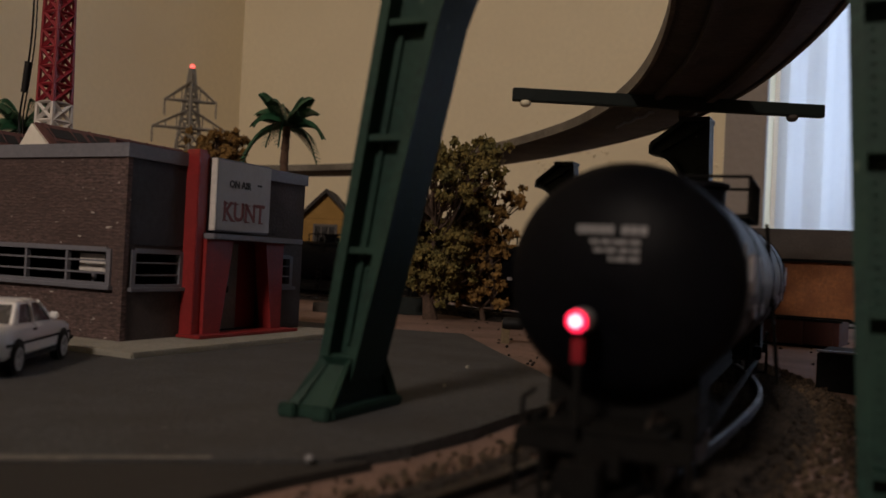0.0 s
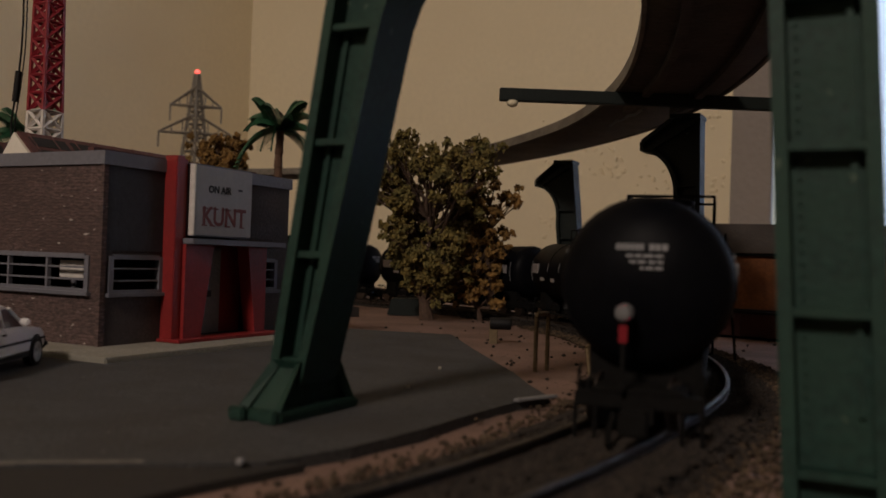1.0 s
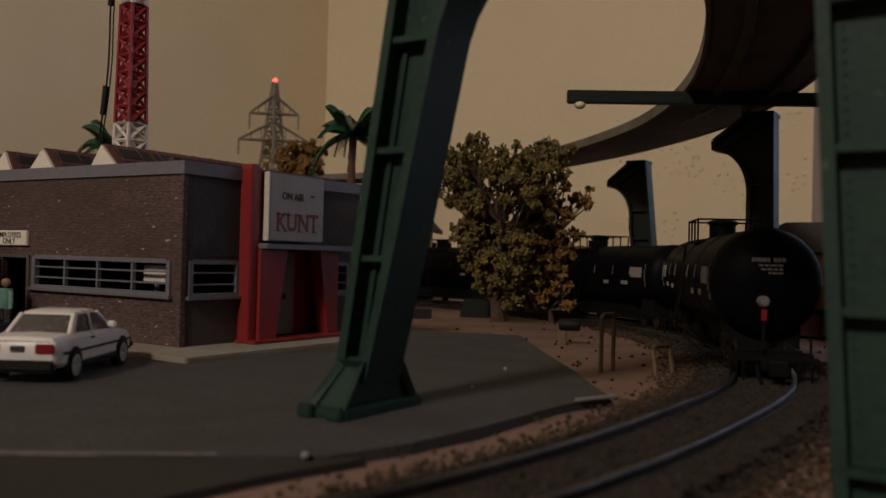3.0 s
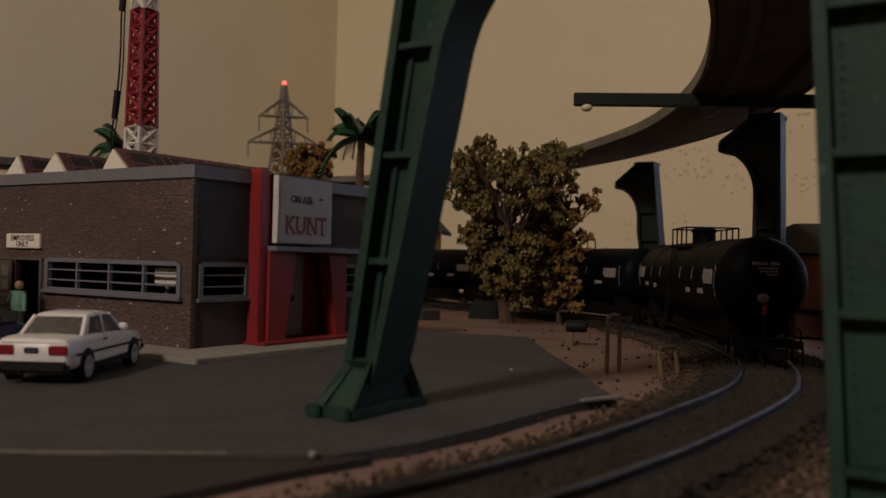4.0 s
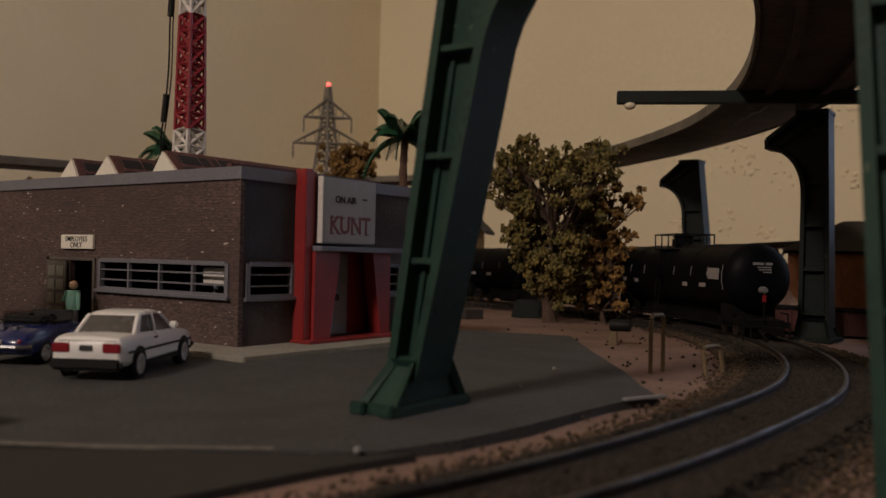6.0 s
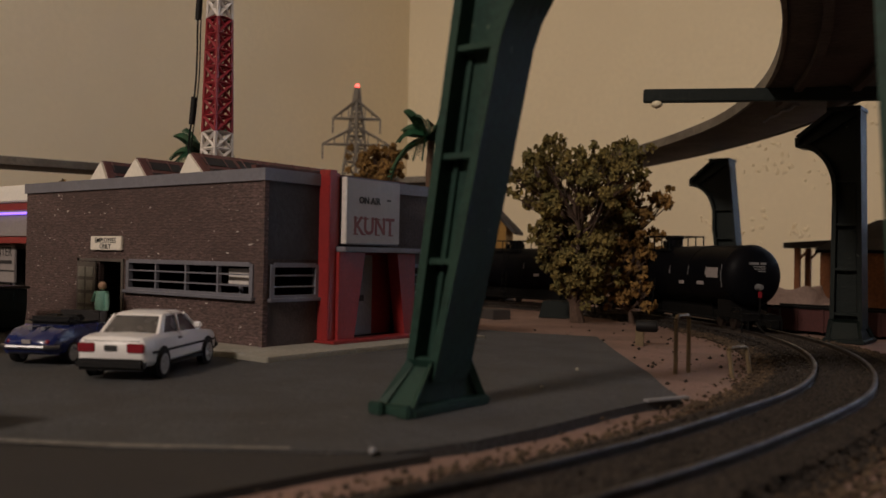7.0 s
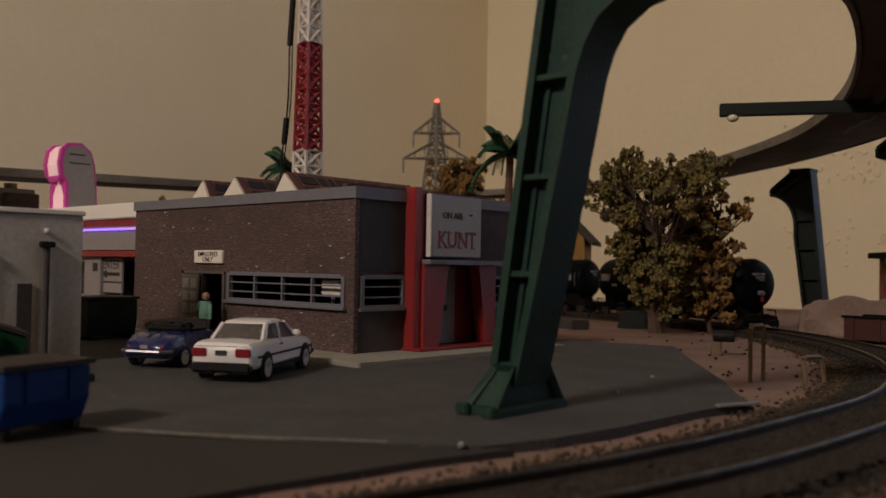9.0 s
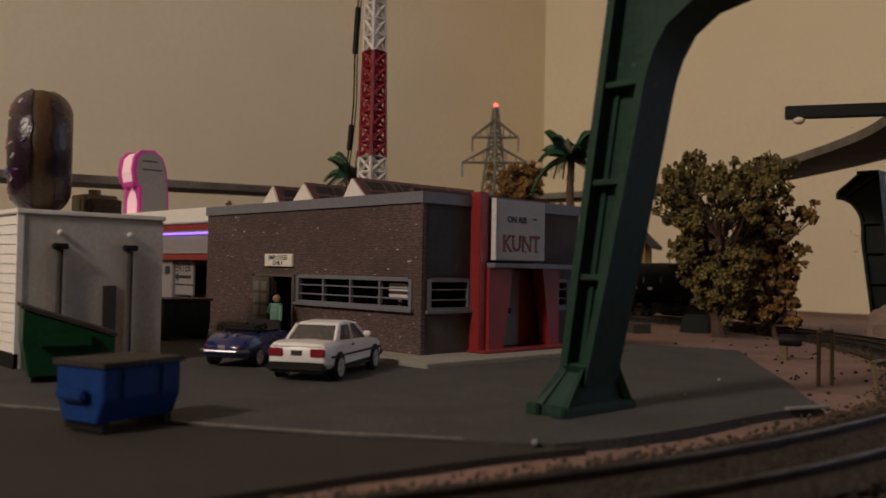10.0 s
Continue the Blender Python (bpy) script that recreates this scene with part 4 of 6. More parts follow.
def tree(label, x, y, height, radius, trunk, m, seed, clumps=60, leaves=140, low=0.14, gap=None, sprigs=0):
    rg = random.Random(seed)
    ob = thing("tree", label, "tree", x, y, ground_z(y) - 0.05)
    bm = bmesh.new()
    spine = [Vector((0.12 * math.sin(k * 1.1 + seed), 0.1 * math.cos(k * 1.4), height * 0.80 * k / 8)) for k in range(9)]
    for k, (a, b) in enumerate(zip(spine, spine[1:])):
        tube(bm, a, b, trunk * (1 - k / 10) * (1.35 if k == 0 else 1), trunk * (1 - (k + 1) / 10), n=9, caps=False)
    part("trunk", bm, BARK, ob, smooth=True)
    rows = []
    bl = bmesh.new()
    for i in range(clumps):
        f = low + (1 - low) * (i + 0.5) / clumps
        ang = i * 2.4 + rg.uniform(-0.4, 0.4)
        wide = radius * (0.74 + 0.30 * math.sin(5.0 * f + seed)) * (1.0 if f < 0.88 else 1.0 - (f - 0.88) * 3.0) * min(1.0, 0.55 + 1.6 * (f - low))
        rr = wide * rg.uniform(0.25, 1.0) ** 0.7
        c = Vector((rr * math.cos(ang), rr * math.sin(ang), height * f + rg.uniform(-0.2, 0.2)))
        if gap and (c - Vector(gap[:3])).length < gap[3]:
            c += (c - Vector(gap[:3])).normalized() * gap[3]
        base = spine[min(8, max(1, int(8 * f * 0.9)))]
        mid = base.lerp(c, 0.55) + Vector((0, 0, -0.15))
        tube(bl, base, mid, 0.07, 0.045, n=5, caps=False)
        tube(bl, mid, c, 0.045, 0.02, n=5, caps=False)
        rows.append((c, rg.uniform(0.24, 0.46) * max(radius, 2.2) / 3.0, leaves))
        for _ in range(2):
            c2 = c + Vector((rg.uniform(-1, 1), rg.uniform(-1, 1), rg.uniform(-0.5, 0.7))) * 0.30 * radius
            tube(bl, mid, c2, 0.03, 0.015, n=4, caps=False)
            rows.append((c2, 0.22 * max(radius, 2.2) / 3, leaves // 3))
    for i in range(sprigs):
        a = i * 2.1 + 0.4
        c = Vector((radius * 0.62 * math.cos(a), radius * 0.62 * math.sin(a), height * rg.uniform(1.0, 1.07)))
        tube(bl, spine[8] + Vector((0, 0, -0.4)), c, 0.05, 0.025, n=5, caps=False)
        rows += [(c, 0.26, leaves // 2), (c + Vector((0.3 * math.cos(a), 0.3 * math.sin(a), -0.12)), 0.2, leaves // 3)]
    part("limb_work", bl, BARK, ob)["kind"] = "stuff"
    leaf_clumps(rows, m, "crown", ob, seed)
    return ob


tree("autumn olive-green model tree with an open crown", -17.25, 34.6, 7.55, 3.35, 0.27, LEAFOLIVE, 3, 112, 52, 0.18, gap=(0.75, -1.2, 4.9, 1.25), sprigs=7)
tree("orange-brown model tree behind the olive one", -15.6, 36.4, 6.3, 2.3, 0.10, LEAFORANGE, 8, 50, 42, 0.16)
tree("orange autumn model tree behind the station", -33.8, 40.0, 9.3, 2.8, 0.22, LEAFORANGE, 12, 60, 80, 0.4)
tree("small orange-brown model tree by the wall", -43.0, 25.5, 6.2, 1.6, 0.18, LEAFORANGE, 15, 24, 90, 0.4)


def palm(label, x, y, height, seed, size=1.0):
    rg = random.Random(seed)
    ob = thing("palm_tree", label, "palm tree", x, y, ground_z(y) - 0.05, rg.uniform(0, 90))
    bm = bmesh.new()
    for k in range(14):
        a, b = k / 14 * height, (k + 1) / 14 * height
        tube(bm, (0.04 * math.sin(k), 0, a), (0.04 * math.sin(k + 1), 0, b), 0.26 - 0.006 * k, 0.22 - 0.006 * k, n=9)
    part("trunk", bm, PALMTRUNK, ob)
    for i in range(15):
        ang, lift, reach = i * 2.4, 2.0 - 0.13 * i, (0.78 + 0.04 * i) * size
        pts = []
        for s in range(9):
            t = s / 8 * reach
            pts.append(Vector((t, 0, lift * t - (0.62 + 0.3 * (s / 8) ** 2) * t * t / size)))
        bm = bmesh.new()
        for s in range(8):
            tube(bm, pts[s], pts[s + 1], 0.035, n=4, caps=False)
            for h in range(3):
                c = pts[s].lerp(pts[s + 1], h / 3)
                ln = 0.40 * size * math.sin(math.pi * min(0.97, (s + 1 + h / 3) / 9.3)) ** 0.7
                for k in (-1, 1):
                    tip = c + Vector((0.14, k * ln * 0.8, -0.55 * ln))
                    v = [bm.verts.new(q) for q in (c, c + Vector((0.14, 0, 0)), tip + Vector((0.06, 0, 0)), tip)]
                    bm.faces.new(v)
        part("frond", bm, PALMLEAF, ob, at=(0, 0, height - 0.05, 0, 0, math.degrees(ang)))
    return ob


palm("green plastic palm tree with feathered fronds", -22.0, 30.0, 8.0, 2, 1.3)
palm("green plastic palm tree behind the mast", -36.75, 29.2, 8.05, 5, 1.5)

# ---- cars ----
def loft(bm, sections):
    """Joins closed outlines of equal length into a skin with ends."""
    rings = [[bm.verts.new(p) for p in s] for s in sections]
    n = len(rings[0])
    for a, b in zip(rings, rings[1:]):
        for i in range(n):
            bm.faces.new((a[i], a[(i + 1) % n], b[(i + 1) % n], b[i]))
    bm.faces.new(rings[0][::-1])
    bm.faces.new(rings[-1])
    return bm


def car_section(x, half, z0, z1, r=0.08, tuck=0.9):
    """A rounded cross-section of a car body at x."""
    return [(x, -half * tuck, z0), (x, -half, z0 + r), (x, -half, (z0 + z1) / 2), (x, -half * 0.97, z1 - r), (x, -half * 0.86, z1), (x, 0, z1 + 0.02),
            (x, half * 0.86, z1), (x, half * 0.97, z1 - r), (x, half, (z0 + z1) / 2), (x, half, z0 + r), (x, half * tuck, z0)]


def wheels(car, xs, half, r):
    for x in xs:
        for s in (-1, 1):
            bm = bmesh.new()
            turned(bm, [(-0.10, r * 0.74), (-0.10, r * 0.94), (-0.06, r), (0.06, r), (0.10, r * 0.94), (0.10, r * 0.74)], 20, "z")
            t = part("wheel", bm, BLACKPLASTIC, car, "black tyre", smooth=True, at=(x, s * half, r, 90, 0, 0))
            bm = bmesh.new()
            turned(bm, [(-0.095, 0), (-0.09, r * 0.5), (-0.105, r * 0.6), (-0.098, r * 0.75), (0.098, r * 0.75), (0.105, r * 0.6), (0.09, r * 0.5), (0.095, 0.0)], 20, "z")
            part("rim", bm, SILVERPAINT, t, "silver rim", smooth=True)
            bm = bmesh.new()
            for k in range(5):
                a = k * 1.2566
                tube(bm, (r * 0.2 * math.cos(a), r * 0.2 * math.sin(a), 0.092 * -s), (r * 0.55 * math.cos(a), r * 0.55 * math.sin(a), 0.098 * -s), 0.022, n=4)
            part("spokes", bm, SILVERPAINT, t)


def sedan(x, y, z, rz):
    car = thing("sedan", "white four-door model sedan parked on the lot", "car", x, y, z, rz)
    bm = bmesh.new()
    loft(bm, [car_section(-1.86, 0.60, 0.34, 0.74), car_section(-1.80, 0.66, 0.28, 0.81), car_section(-1.5, 0.70, 0.27, 0.835), car_section(-0.95, 0.71, 0.26, 0.84), car_section(0.6, 0.71, 0.26, 0.80),
              car_section(1.3, 0.70, 0.27, 0.745), car_section(1.72, 0.66, 0.28, 0.70), car_section(1.82, 0.60, 0.32, 0.62)])
    part("body", bm, CARWHITE, car, smooth=True)
    bm = bmesh.new()
    loft(bm, [[(-1.12, -0.57, 0.83), (-1.12, 0.57, 0.83), (0.84, 0.59, 0.79), (0.84, -0.59, 0.79)], [(-0.74, -0.48, 1.16), (-0.74, 0.48, 1.16), (0.26, 0.49, 1.17), (0.26, -0.49, 1.17)]])
    part("glasshouse", bm, SEDANGLASS, car, "pale smoked windows")
    bm = bmesh.new()
    loft(bm, [[(-0.80, -0.505, 1.13), (-0.80, 0.505, 1.13), (0.32, 0.515, 1.14), (0.32, -0.515, 1.14)], [(-0.76, -0.49, 1.175), (-0.76, 0.49, 1.175), (0.27, 0.50, 1.185), (0.27, -0.50, 1.185)], [(-0.62, -0.40, 1.225), (-0.62, 0.40, 1.225), (0.12, 0.41, 1.235), (0.12, -0.41, 1.235)]])
    bmesh.ops.bevel(bm, geom=list(bm.edges), offset=0.03, segments=2, affect="EDGES")
    roof = part("roof", bm, CARWHITE, car, smooth=True)
    posts = []
    for s in (-1, 1):
        posts += [((-1.10, s * 0.57, 0.82), (-0.74, s * 0.485, 1.15)), ((-0.98, s * 0.585, 0.82), (-0.70, s * 0.495, 1.15)), ((0.85, s * 0.595, 0.78), (0.27, s * 0.50, 1.16)), ((-0.16, s * 0.590, 0.82), (-0.14, s * 0.50, 1.15))]
    for a, b in posts:
        part("pillar", tube(bmesh.new(), a, b, 0.035 if a[0] > -0.9 else 0.045, n=8), CARWHITE, car, smooth=True)
    part("rear_bumper", boxes((-1.93, -0.68, 0.20, -1.76, 0.68, 0.42), bevel=0.06), BLACKPLASTIC, car, smooth=True)
    part("front_bumper", boxes((1.72, -0.68, 0.28, 1.92, 0.68, 0.46), bevel=0.05), BLACKPLASTIC, car, smooth=True)
    for s in (-1, 1):
        part("tail_lamp", boxes((-1.885, s * 0.48 - 0.17, 0.53, -1.83, s * 0.48 + 0.17, 0.71), bevel=0.02), TAILRED, car, "red tail lamp")
        part("trim_strip", boxes((-1.6, s * 0.712 - 0.012, 0.50, 1.6, s * 0.712 + 0.012, 0.545)), BLACKPLASTIC, car)
        part("sill", boxes((-0.8, s * 0.69 - 0.03, 0.22, 0.8, s * 0.69 + 0.03, 0.30)), BLACKPLASTIC, car)
        part("mirror", boxes((0.42, s * 0.74 - 0.09, 0.84, 0.54, s * 0.74 + 0.09, 0.97), bevel=0.03), CARWHITE, car, smooth=True)
        part("door_handle", boxes((-0.42, s * 0.715 - 0.015, 0.70, -0.30, s * 0.715 + 0.015, 0.73)), BLACKPLASTIC, car)
    part("number_bar", boxes((-1.885, -0.12, 0.57, -1.862, 0.12, 0.67)), INK, car)
    part("boot_seam", boxes((-1.868, -0.55, 0.745, -1.80, 0.55, 0.755)), INK, car)
    for x in (-1.14, 1.16):
        for s in (-1, 1):
            part("wheel_arch", turned(bmesh.new(), [(-0.004, 0), (-0.004, 0.325), (0.004, 0.325), (0.004, 0)], 24, "z"), BLACKPLASTIC, car, at=(x, s * 0.711, 0.29, 90, 0, 0))
    wheels(car, (-1.14, 1.16), 0.645, 0.27)
    return car


def roadster(x, y, z, rz):
    car = thing("roadster", "dark blue open model sports car with black top", "car", x, y, z, rz)
    bm = bmesh.new()
    loft(bm, [car_section(-1.66, 0.40, 0.30, 0.50), car_section(-1.56, 0.56, 0.24, 0.60), car_section(-1.2, 0.66, 0.22, 0.74), car_section(-0.7, 0.69, 0.22, 0.80), car_section(0.5, 0.69, 0.22, 0.78),
              car_section(1.1, 0.66, 0.22, 0.68), car_section(1.5, 0.58, 0.24, 0.56), car_section(1.64, 0.42, 0.30, 0.46)])
    part("body", bm, CARBLUE, car, smooth=True)
    part("cockpit", boxes((-0.72, -0.48, 0.79, 0.36, 0.48, 0.84), bevel=0.02), BLACKPLASTIC, car)
    part("folded_top", boxes((-0.86, -0.5, 0.80, -0.5, 0.5, 0.98), bevel=0.07), BLACKPLASTIC, car, "folded black top", smooth=True)
    for s in (-1, 1):
        part("seat", boxes((-0.42, s * 0.24 - 0.18, 0.82, -0.1, s * 0.24 + 0.18, 1.0), bevel=0.05), BLACKPLASTIC, car, smooth=True)
        bm = bmesh.new()
        bmesh.ops.create_uvsphere(bm, u_segments=10, v_segments=8, radius=0.06)
        part("tail_lamp", bm, TAILRED, car, smooth=True, at=(-1.58, s * 0.42, 0.5))
        part("deck_strip", boxes((-1.32, s * 0.14 - 0.05, 0.715, -0.95, s * 0.14 + 0.05, 0.79), bevel=0.01), GREYTRIM, car, "pale engine grille")
    part("windscreen", boxes((0.38, -0.47, 0.78, 0.42, 0.47, 1.06)), CARGLASS, car)
    part("rear_bumper", tube(tube(tube(bmesh.new(), (-1.70, -0.42, 0.40), (-1.70, 0.42, 0.40), 0.045), (-1.70, 0.42, 0.40), (-1.5, 0.64, 0.40), 0.045), (-1.70, -0.42, 0.40), (-1.5, -0.64, 0.40), 0.045), CHROME, car, "chrome bumper", smooth=True)
    part("number_bar", boxes((-1.68, -0.10, 0.47, -1.62, 0.10, 0.55)), SIGNGREY, car)
    wheels(car, (-1.0, 1.02), 0.58, 0.24)
    return car


sedan(-14.03, 10.9, 0.12, 121.5)
roadster(-17.0, 10.75, 0.12, 120.0)

# ---- figurine at the staff door: one plain shape ----
bm = bmesh.new()
for s in (-1, 1):
    tube(bm, (s * 0.09, 0, 0.02), (s * 0.08, 0, 0.68), 0.085, 0.11, n=8)
tube(bm, (0, 0, 0.64), (0, 0, 0.82), 0.19, 0.2, n=10)
tube(bm, (0, 0, 0.80), (0, 0, 1.18), 0.21, 0.17, n=10)
tube(bm, (0.24, 0, 1.12), (0.28, -0.02, 0.66), 0.06, 0.05, n=6)
tube(bm, (-0.22, 0, 1.12), (-0.30, -0.12, 0.90), 0.06, 0.05, n=6)
tube(bm, (-0.30, -0.12, 0.90), (-0.08, -0.16, 1.16), 0.05, 0.04, n=6)
bmesh.ops.create_uvsphere(bm, u_segments=12, v_segments=8, radius=0.12, matrix=Matrix.Translation((0, 0, 1.33)))
fig = part("figurine", bm, SHIRT, None, smooth=True, at=(-20.75, 13.8, 0.24))
fig.data.materials.append(SKIN)
fig.data.materials.append(GREYTRIM)
for p in fig.data.polygons:
    zc = p.center.z / U
    p.material_index = 1 if zc > 1.22 else 2 if zc < 0.70 and abs(p.center.x) < 0.2 * U else 0
tagged(fig, "small painted figurine in green standing by the door", "figurine")

# ---- waste containers ----
def bin_box(label, x, y, z, rz, ln, wd, h, m, lid, slope=0.0, taper=0.86, group="waste containers"):
    ob = thing("dumpster", label, "dumpster", x, y, z, rz, group=group)
    a, b = ln / 2, wd / 2
    bm = bmesh.new()
    prism(bm, [(-b * taper, 0.12), (b * taper, 0.12), (b, h * 0.55), (b, h), (-b, h - slope), (-b, h * 0.5)], "x", -a, a)
    bmesh.ops.bevel(bm, geom=list(bm.edges), offset=0.025, segments=1, affect="EDGES")
    part("body", bm, m, ob)
    bm = bmesh.new()
    prism(bm, [(-b - 0.05, h - slope + 0.012), (b + 0.04, h + 0.012), (b + 0.04, h + 0.09), (-b - 0.05, h - slope + 0.09)], "x", -a - 0.04, -0.02)
    part("lid", bm, lid, ob, "dull brown lid")
    bm = bmesh.new()
    prism(bm, [(-b - 0.05, h - slope + 0.012), (b + 0.04, h + 0.012), (b + 0.04, h + 0.09), (-b - 0.05, h - slope + 0.09)], "x", 0.02, a + 0.04)
    part("lid", bm, lid, ob, "dull brown lid")
    for s in (-1, 1):
        part("lift_pocket", boxes((s * (a + 0.08) - 0.08, -b * 0.5, h * 0.48, s * (a + 0.08) + 0.08, b * 0.68, h * 0.66), bevel=0.04), m, ob)
        part("rib", boxes((s * a * 0.5 - 0.03, -b - 0.03, h * 0.5, s * a * 0.5 + 0.03, -b + 0.01, h - slope)), m, ob)
        part("skid", boxes((s * a * 0.8 - 0.06, -b * 0.8, 0, s * a * 0.8 + 0.06, b * 0.8, 0.125)), BLACKPLASTIC, ob)
    return ob


bin_box("blue metal dumpster with brown lids on the lot", -10.5, 4.35, 0.12, 106, 1.45, 1.05, 0.93, DUMPBLUE, LIDBROWN, taper=0.72)
bin_box("green dumpster with sloping lid by the white shop", -16.47, 5.77, 0.12, 165, 1.6, 1.75, 1.5, DUMPGREEN, LIDBROWN, slope=0.6)
bin_box("dark teal dumpster beside the brick wall", -24.6, 12.4, 0.12, 95, 1.7, 1.5, 1.25, DUMPTEAL, LIDBROWN)
board = thing("pallet_board", "dark weathered board lying on the lot", "board", -15.8, 6.9, 0.12, 20)
part("plank", boxes((-1.1, -0.3, 0.0, 1.1, 0.3, 0.16), bevel=0.03), LIDBROWN, board)

# ---- white doughnut shop ----
shop = thing("doughnut_shop", "white sided shop with shade-greyed side wall and drain pipes", "shop", 0, 0, 0.12)
SX0, SX1, SY0, SY1, SZ = -31.0, -18.6, 5.45, 8.95, 3.55
part("core", boxes((SX0, SY0 + 0.06, 0.0, SX1 - 0.06, SY1, SZ)), GREYSIDING, shop)
for j in range(14):
    z = 0.35 + j * 0.228
    bm = bmesh.new()
    prism(bm, [(SY0 + 0.058, z), (SY0 + 0.0, z), (SY0 + 0.03, z + 0.2275), (SY0 + 0.058, z + 0.2275)], "x", SX0, SX1 - 0.065)
    part("siding_board", bm, WHITESIDING, shop, "white clapboard")
# the grey here includes the shade on the side away from the lamp
part("side_panel", boxes((SX1 - 0.058, SY0 + 0.1, 0.0, SX1, SY1, SZ - 0.02)), GREYSIDING, shop, "side wall in shaded grey")
part("corner_board", boxes((SX1 - 0.06, SY0 - 0.04, 0.0, SX1 + 0.03, SY0 + 0.098, SZ)), WHITESIDING, shop)
part("coping", boxes((SX0 - 0.05, SY0 - 0.06, SZ + 0.002, SX1 + 0.05, SY1 + 0.05, SZ + 0.12), bevel=0.02), WHITESIDING, shop)
part("door", boxes((SX1 + 0.002, 7.42, 0.1, SX1 + 0.05, 7.75, 1.9), bevel=0.01), DARKROOF, shop, "dark brown side door")
# pipes take a darker colour than the wall's grey, as painted shading
for y in (6.35, 8.05):
    p = part("drain_pipe", tube(bmesh.new(), (SX1 + 0.1, y, 0.1), (SX1 + 0.1, y, 2.75), 0.07, n=10), DARKROOF, shop, "grey drain pipe darkened for shading", smooth=True)
    part("pipe_head", boxes((SX1 + 0.002, y - 0.16, 2.76, SX1 + 0.22, y + 0.16, 2.9), bevel=0.02), BLACKPLASTIC, p)
    bm = bmesh.new()
    bmesh.ops.create_uvsphere(bm, u_segments=10, v_segments=8, radius=0.075)
    part("lamp", bm, MASTWHITE, shop, "small white wall lamp", smooth=True, at=(SX1 + 0.07, y + 0.0, 3.15))
part("foundation", boxes((SX0 - 0.02, SY0 - 0.05, -0.02, SX1 + 0.03, SY0 + 0.05, 0.34)), BLACKPLASTIC, shop)
unit = thing("roof_unit", "tan and dark rooftop ventilation box on shop", "rooftop unit", -21.3, 8.3, 0.12 + SZ + 0.12)
part("casing", boxes((-0.55, -0.45, 0, 0.35, 0.45, 0.62), bevel=0.02), TANBOX, unit)
part("grille", boxes((-0.42, -0.47, 0.12, 0.1, -0.452, 0.5)), SLAB, unit)
part("fan_box", boxes((0.37, -0.4, 0, 0.75, 0.4, 0.48), bevel=0.02), BARK, unit)
part("vent_cap", tube(bmesh.new(), (-0.1, 0, 0.62), (-0.1, 0, 0.78), 0.16, n=12), TANBOX, unit)
donut = thing("giant_doughnut", "giant chocolate-glazed doughnut with sprinkles on the roof", "doughnut", -20.5, 6.55, 0.12 + SZ + 0.12, -21)
RM, RT = 0.93, 0.64


def torus(r0, r1, arc, n=56, k=20, wob=0.0):
    bm = bmesh.new()
    rings = []
    for i in range(n):
        a = 2 * math.pi * i / n
        row = []
        for j in range(k + 1):
            b = arc[0] + (arc[1] - arc[0]) * j / k
            w = 1 + wob * math.sin(7 * a + 3 * math.sin(3 * a)) * (1 if j in (0, k) else 0)
            b = b * w
            rr = r0 + r1 * math.cos(b)
            row.append(bm.verts.new((rr * math.cos(a), -r1 * 1.08 * math.sin(b), rr * math.sin(a))))
        rings.append(row)
    for i in range(n):
        for j in range(k):
            bm.faces.new((rings[i][j], rings[(i + 1) % n][j], rings[(i + 1) % n][j + 1], rings[i][j + 1]))
    return bm


bm = torus(RM, RT, (0, 2 * math.pi))
bmesh.ops.remove_doubles(bm, verts=bm.verts, dist=0.0005)
part("dough", bm, DOUGH, donut, smooth=True, at=(0, 0, RM + RT - 0.02))
part("glaze", torus(RM, RT + 0.035, (0.25, math.pi - 0.2), wob=0.12), GLAZE, donut, "dark chocolate glaze", smooth=True, at=(0, 0, RM + RT - 0.02))
part("glaze", torus(RM, RT + 0.035, (math.pi + 0.5, 2 * math.pi - 0.42), wob=0.02), GLAZE, donut, "dark chocolate glaze", smooth=True, at=(0, 0, RM + RT - 0.02))
rng = random.Random(9)
sp = part("sprinkle", tube(bmesh.new(), (-0.075, 0, 0), (0.075, 0, 0), 0.032, n=6), SPRINKLES[0], donut)
meshes = [sp.data]
for m in SPRINKLES[1:]:
    me = sp.data.copy()
    me.materials.clear()
    me.materials.append(m)
    meshes.append(me)
bpy.data.objects.remove(sp)
for i in range(56):
    a, b = i * 2.39996 + rng.uniform(-0.2, 0.2), rng.uniform(0.3, 1.3) if i % 2 else rng.uniform(1.0, 2.6)
    rr = RM + (RT + 0.036) * math.cos(b)
    # each one lies flat on the glaze
    n = Vector((math.cos(b) * math.cos(a), -math.sin(b), math.cos(b) * math.sin(a))).normalized()
    t = n.cross(Vector((rng.uniform(-1, 1), rng.uniform(-1, 1), rng.uniform(-1, 1)))).normalized()
    turn = Matrix((t, n.cross(t), n)).transposed().to_4x4()
    ob = again("sprinkle", meshes[i % 4], donut, (0, 0, 0))
    ob.matrix_basis = Matrix.Translation(Vector((rr * math.cos(a), -(RT + 0.036) * 1.08 * math.sin(b), rr * math.sin(a) + RM + RT - 0.02)) * U) @ turn

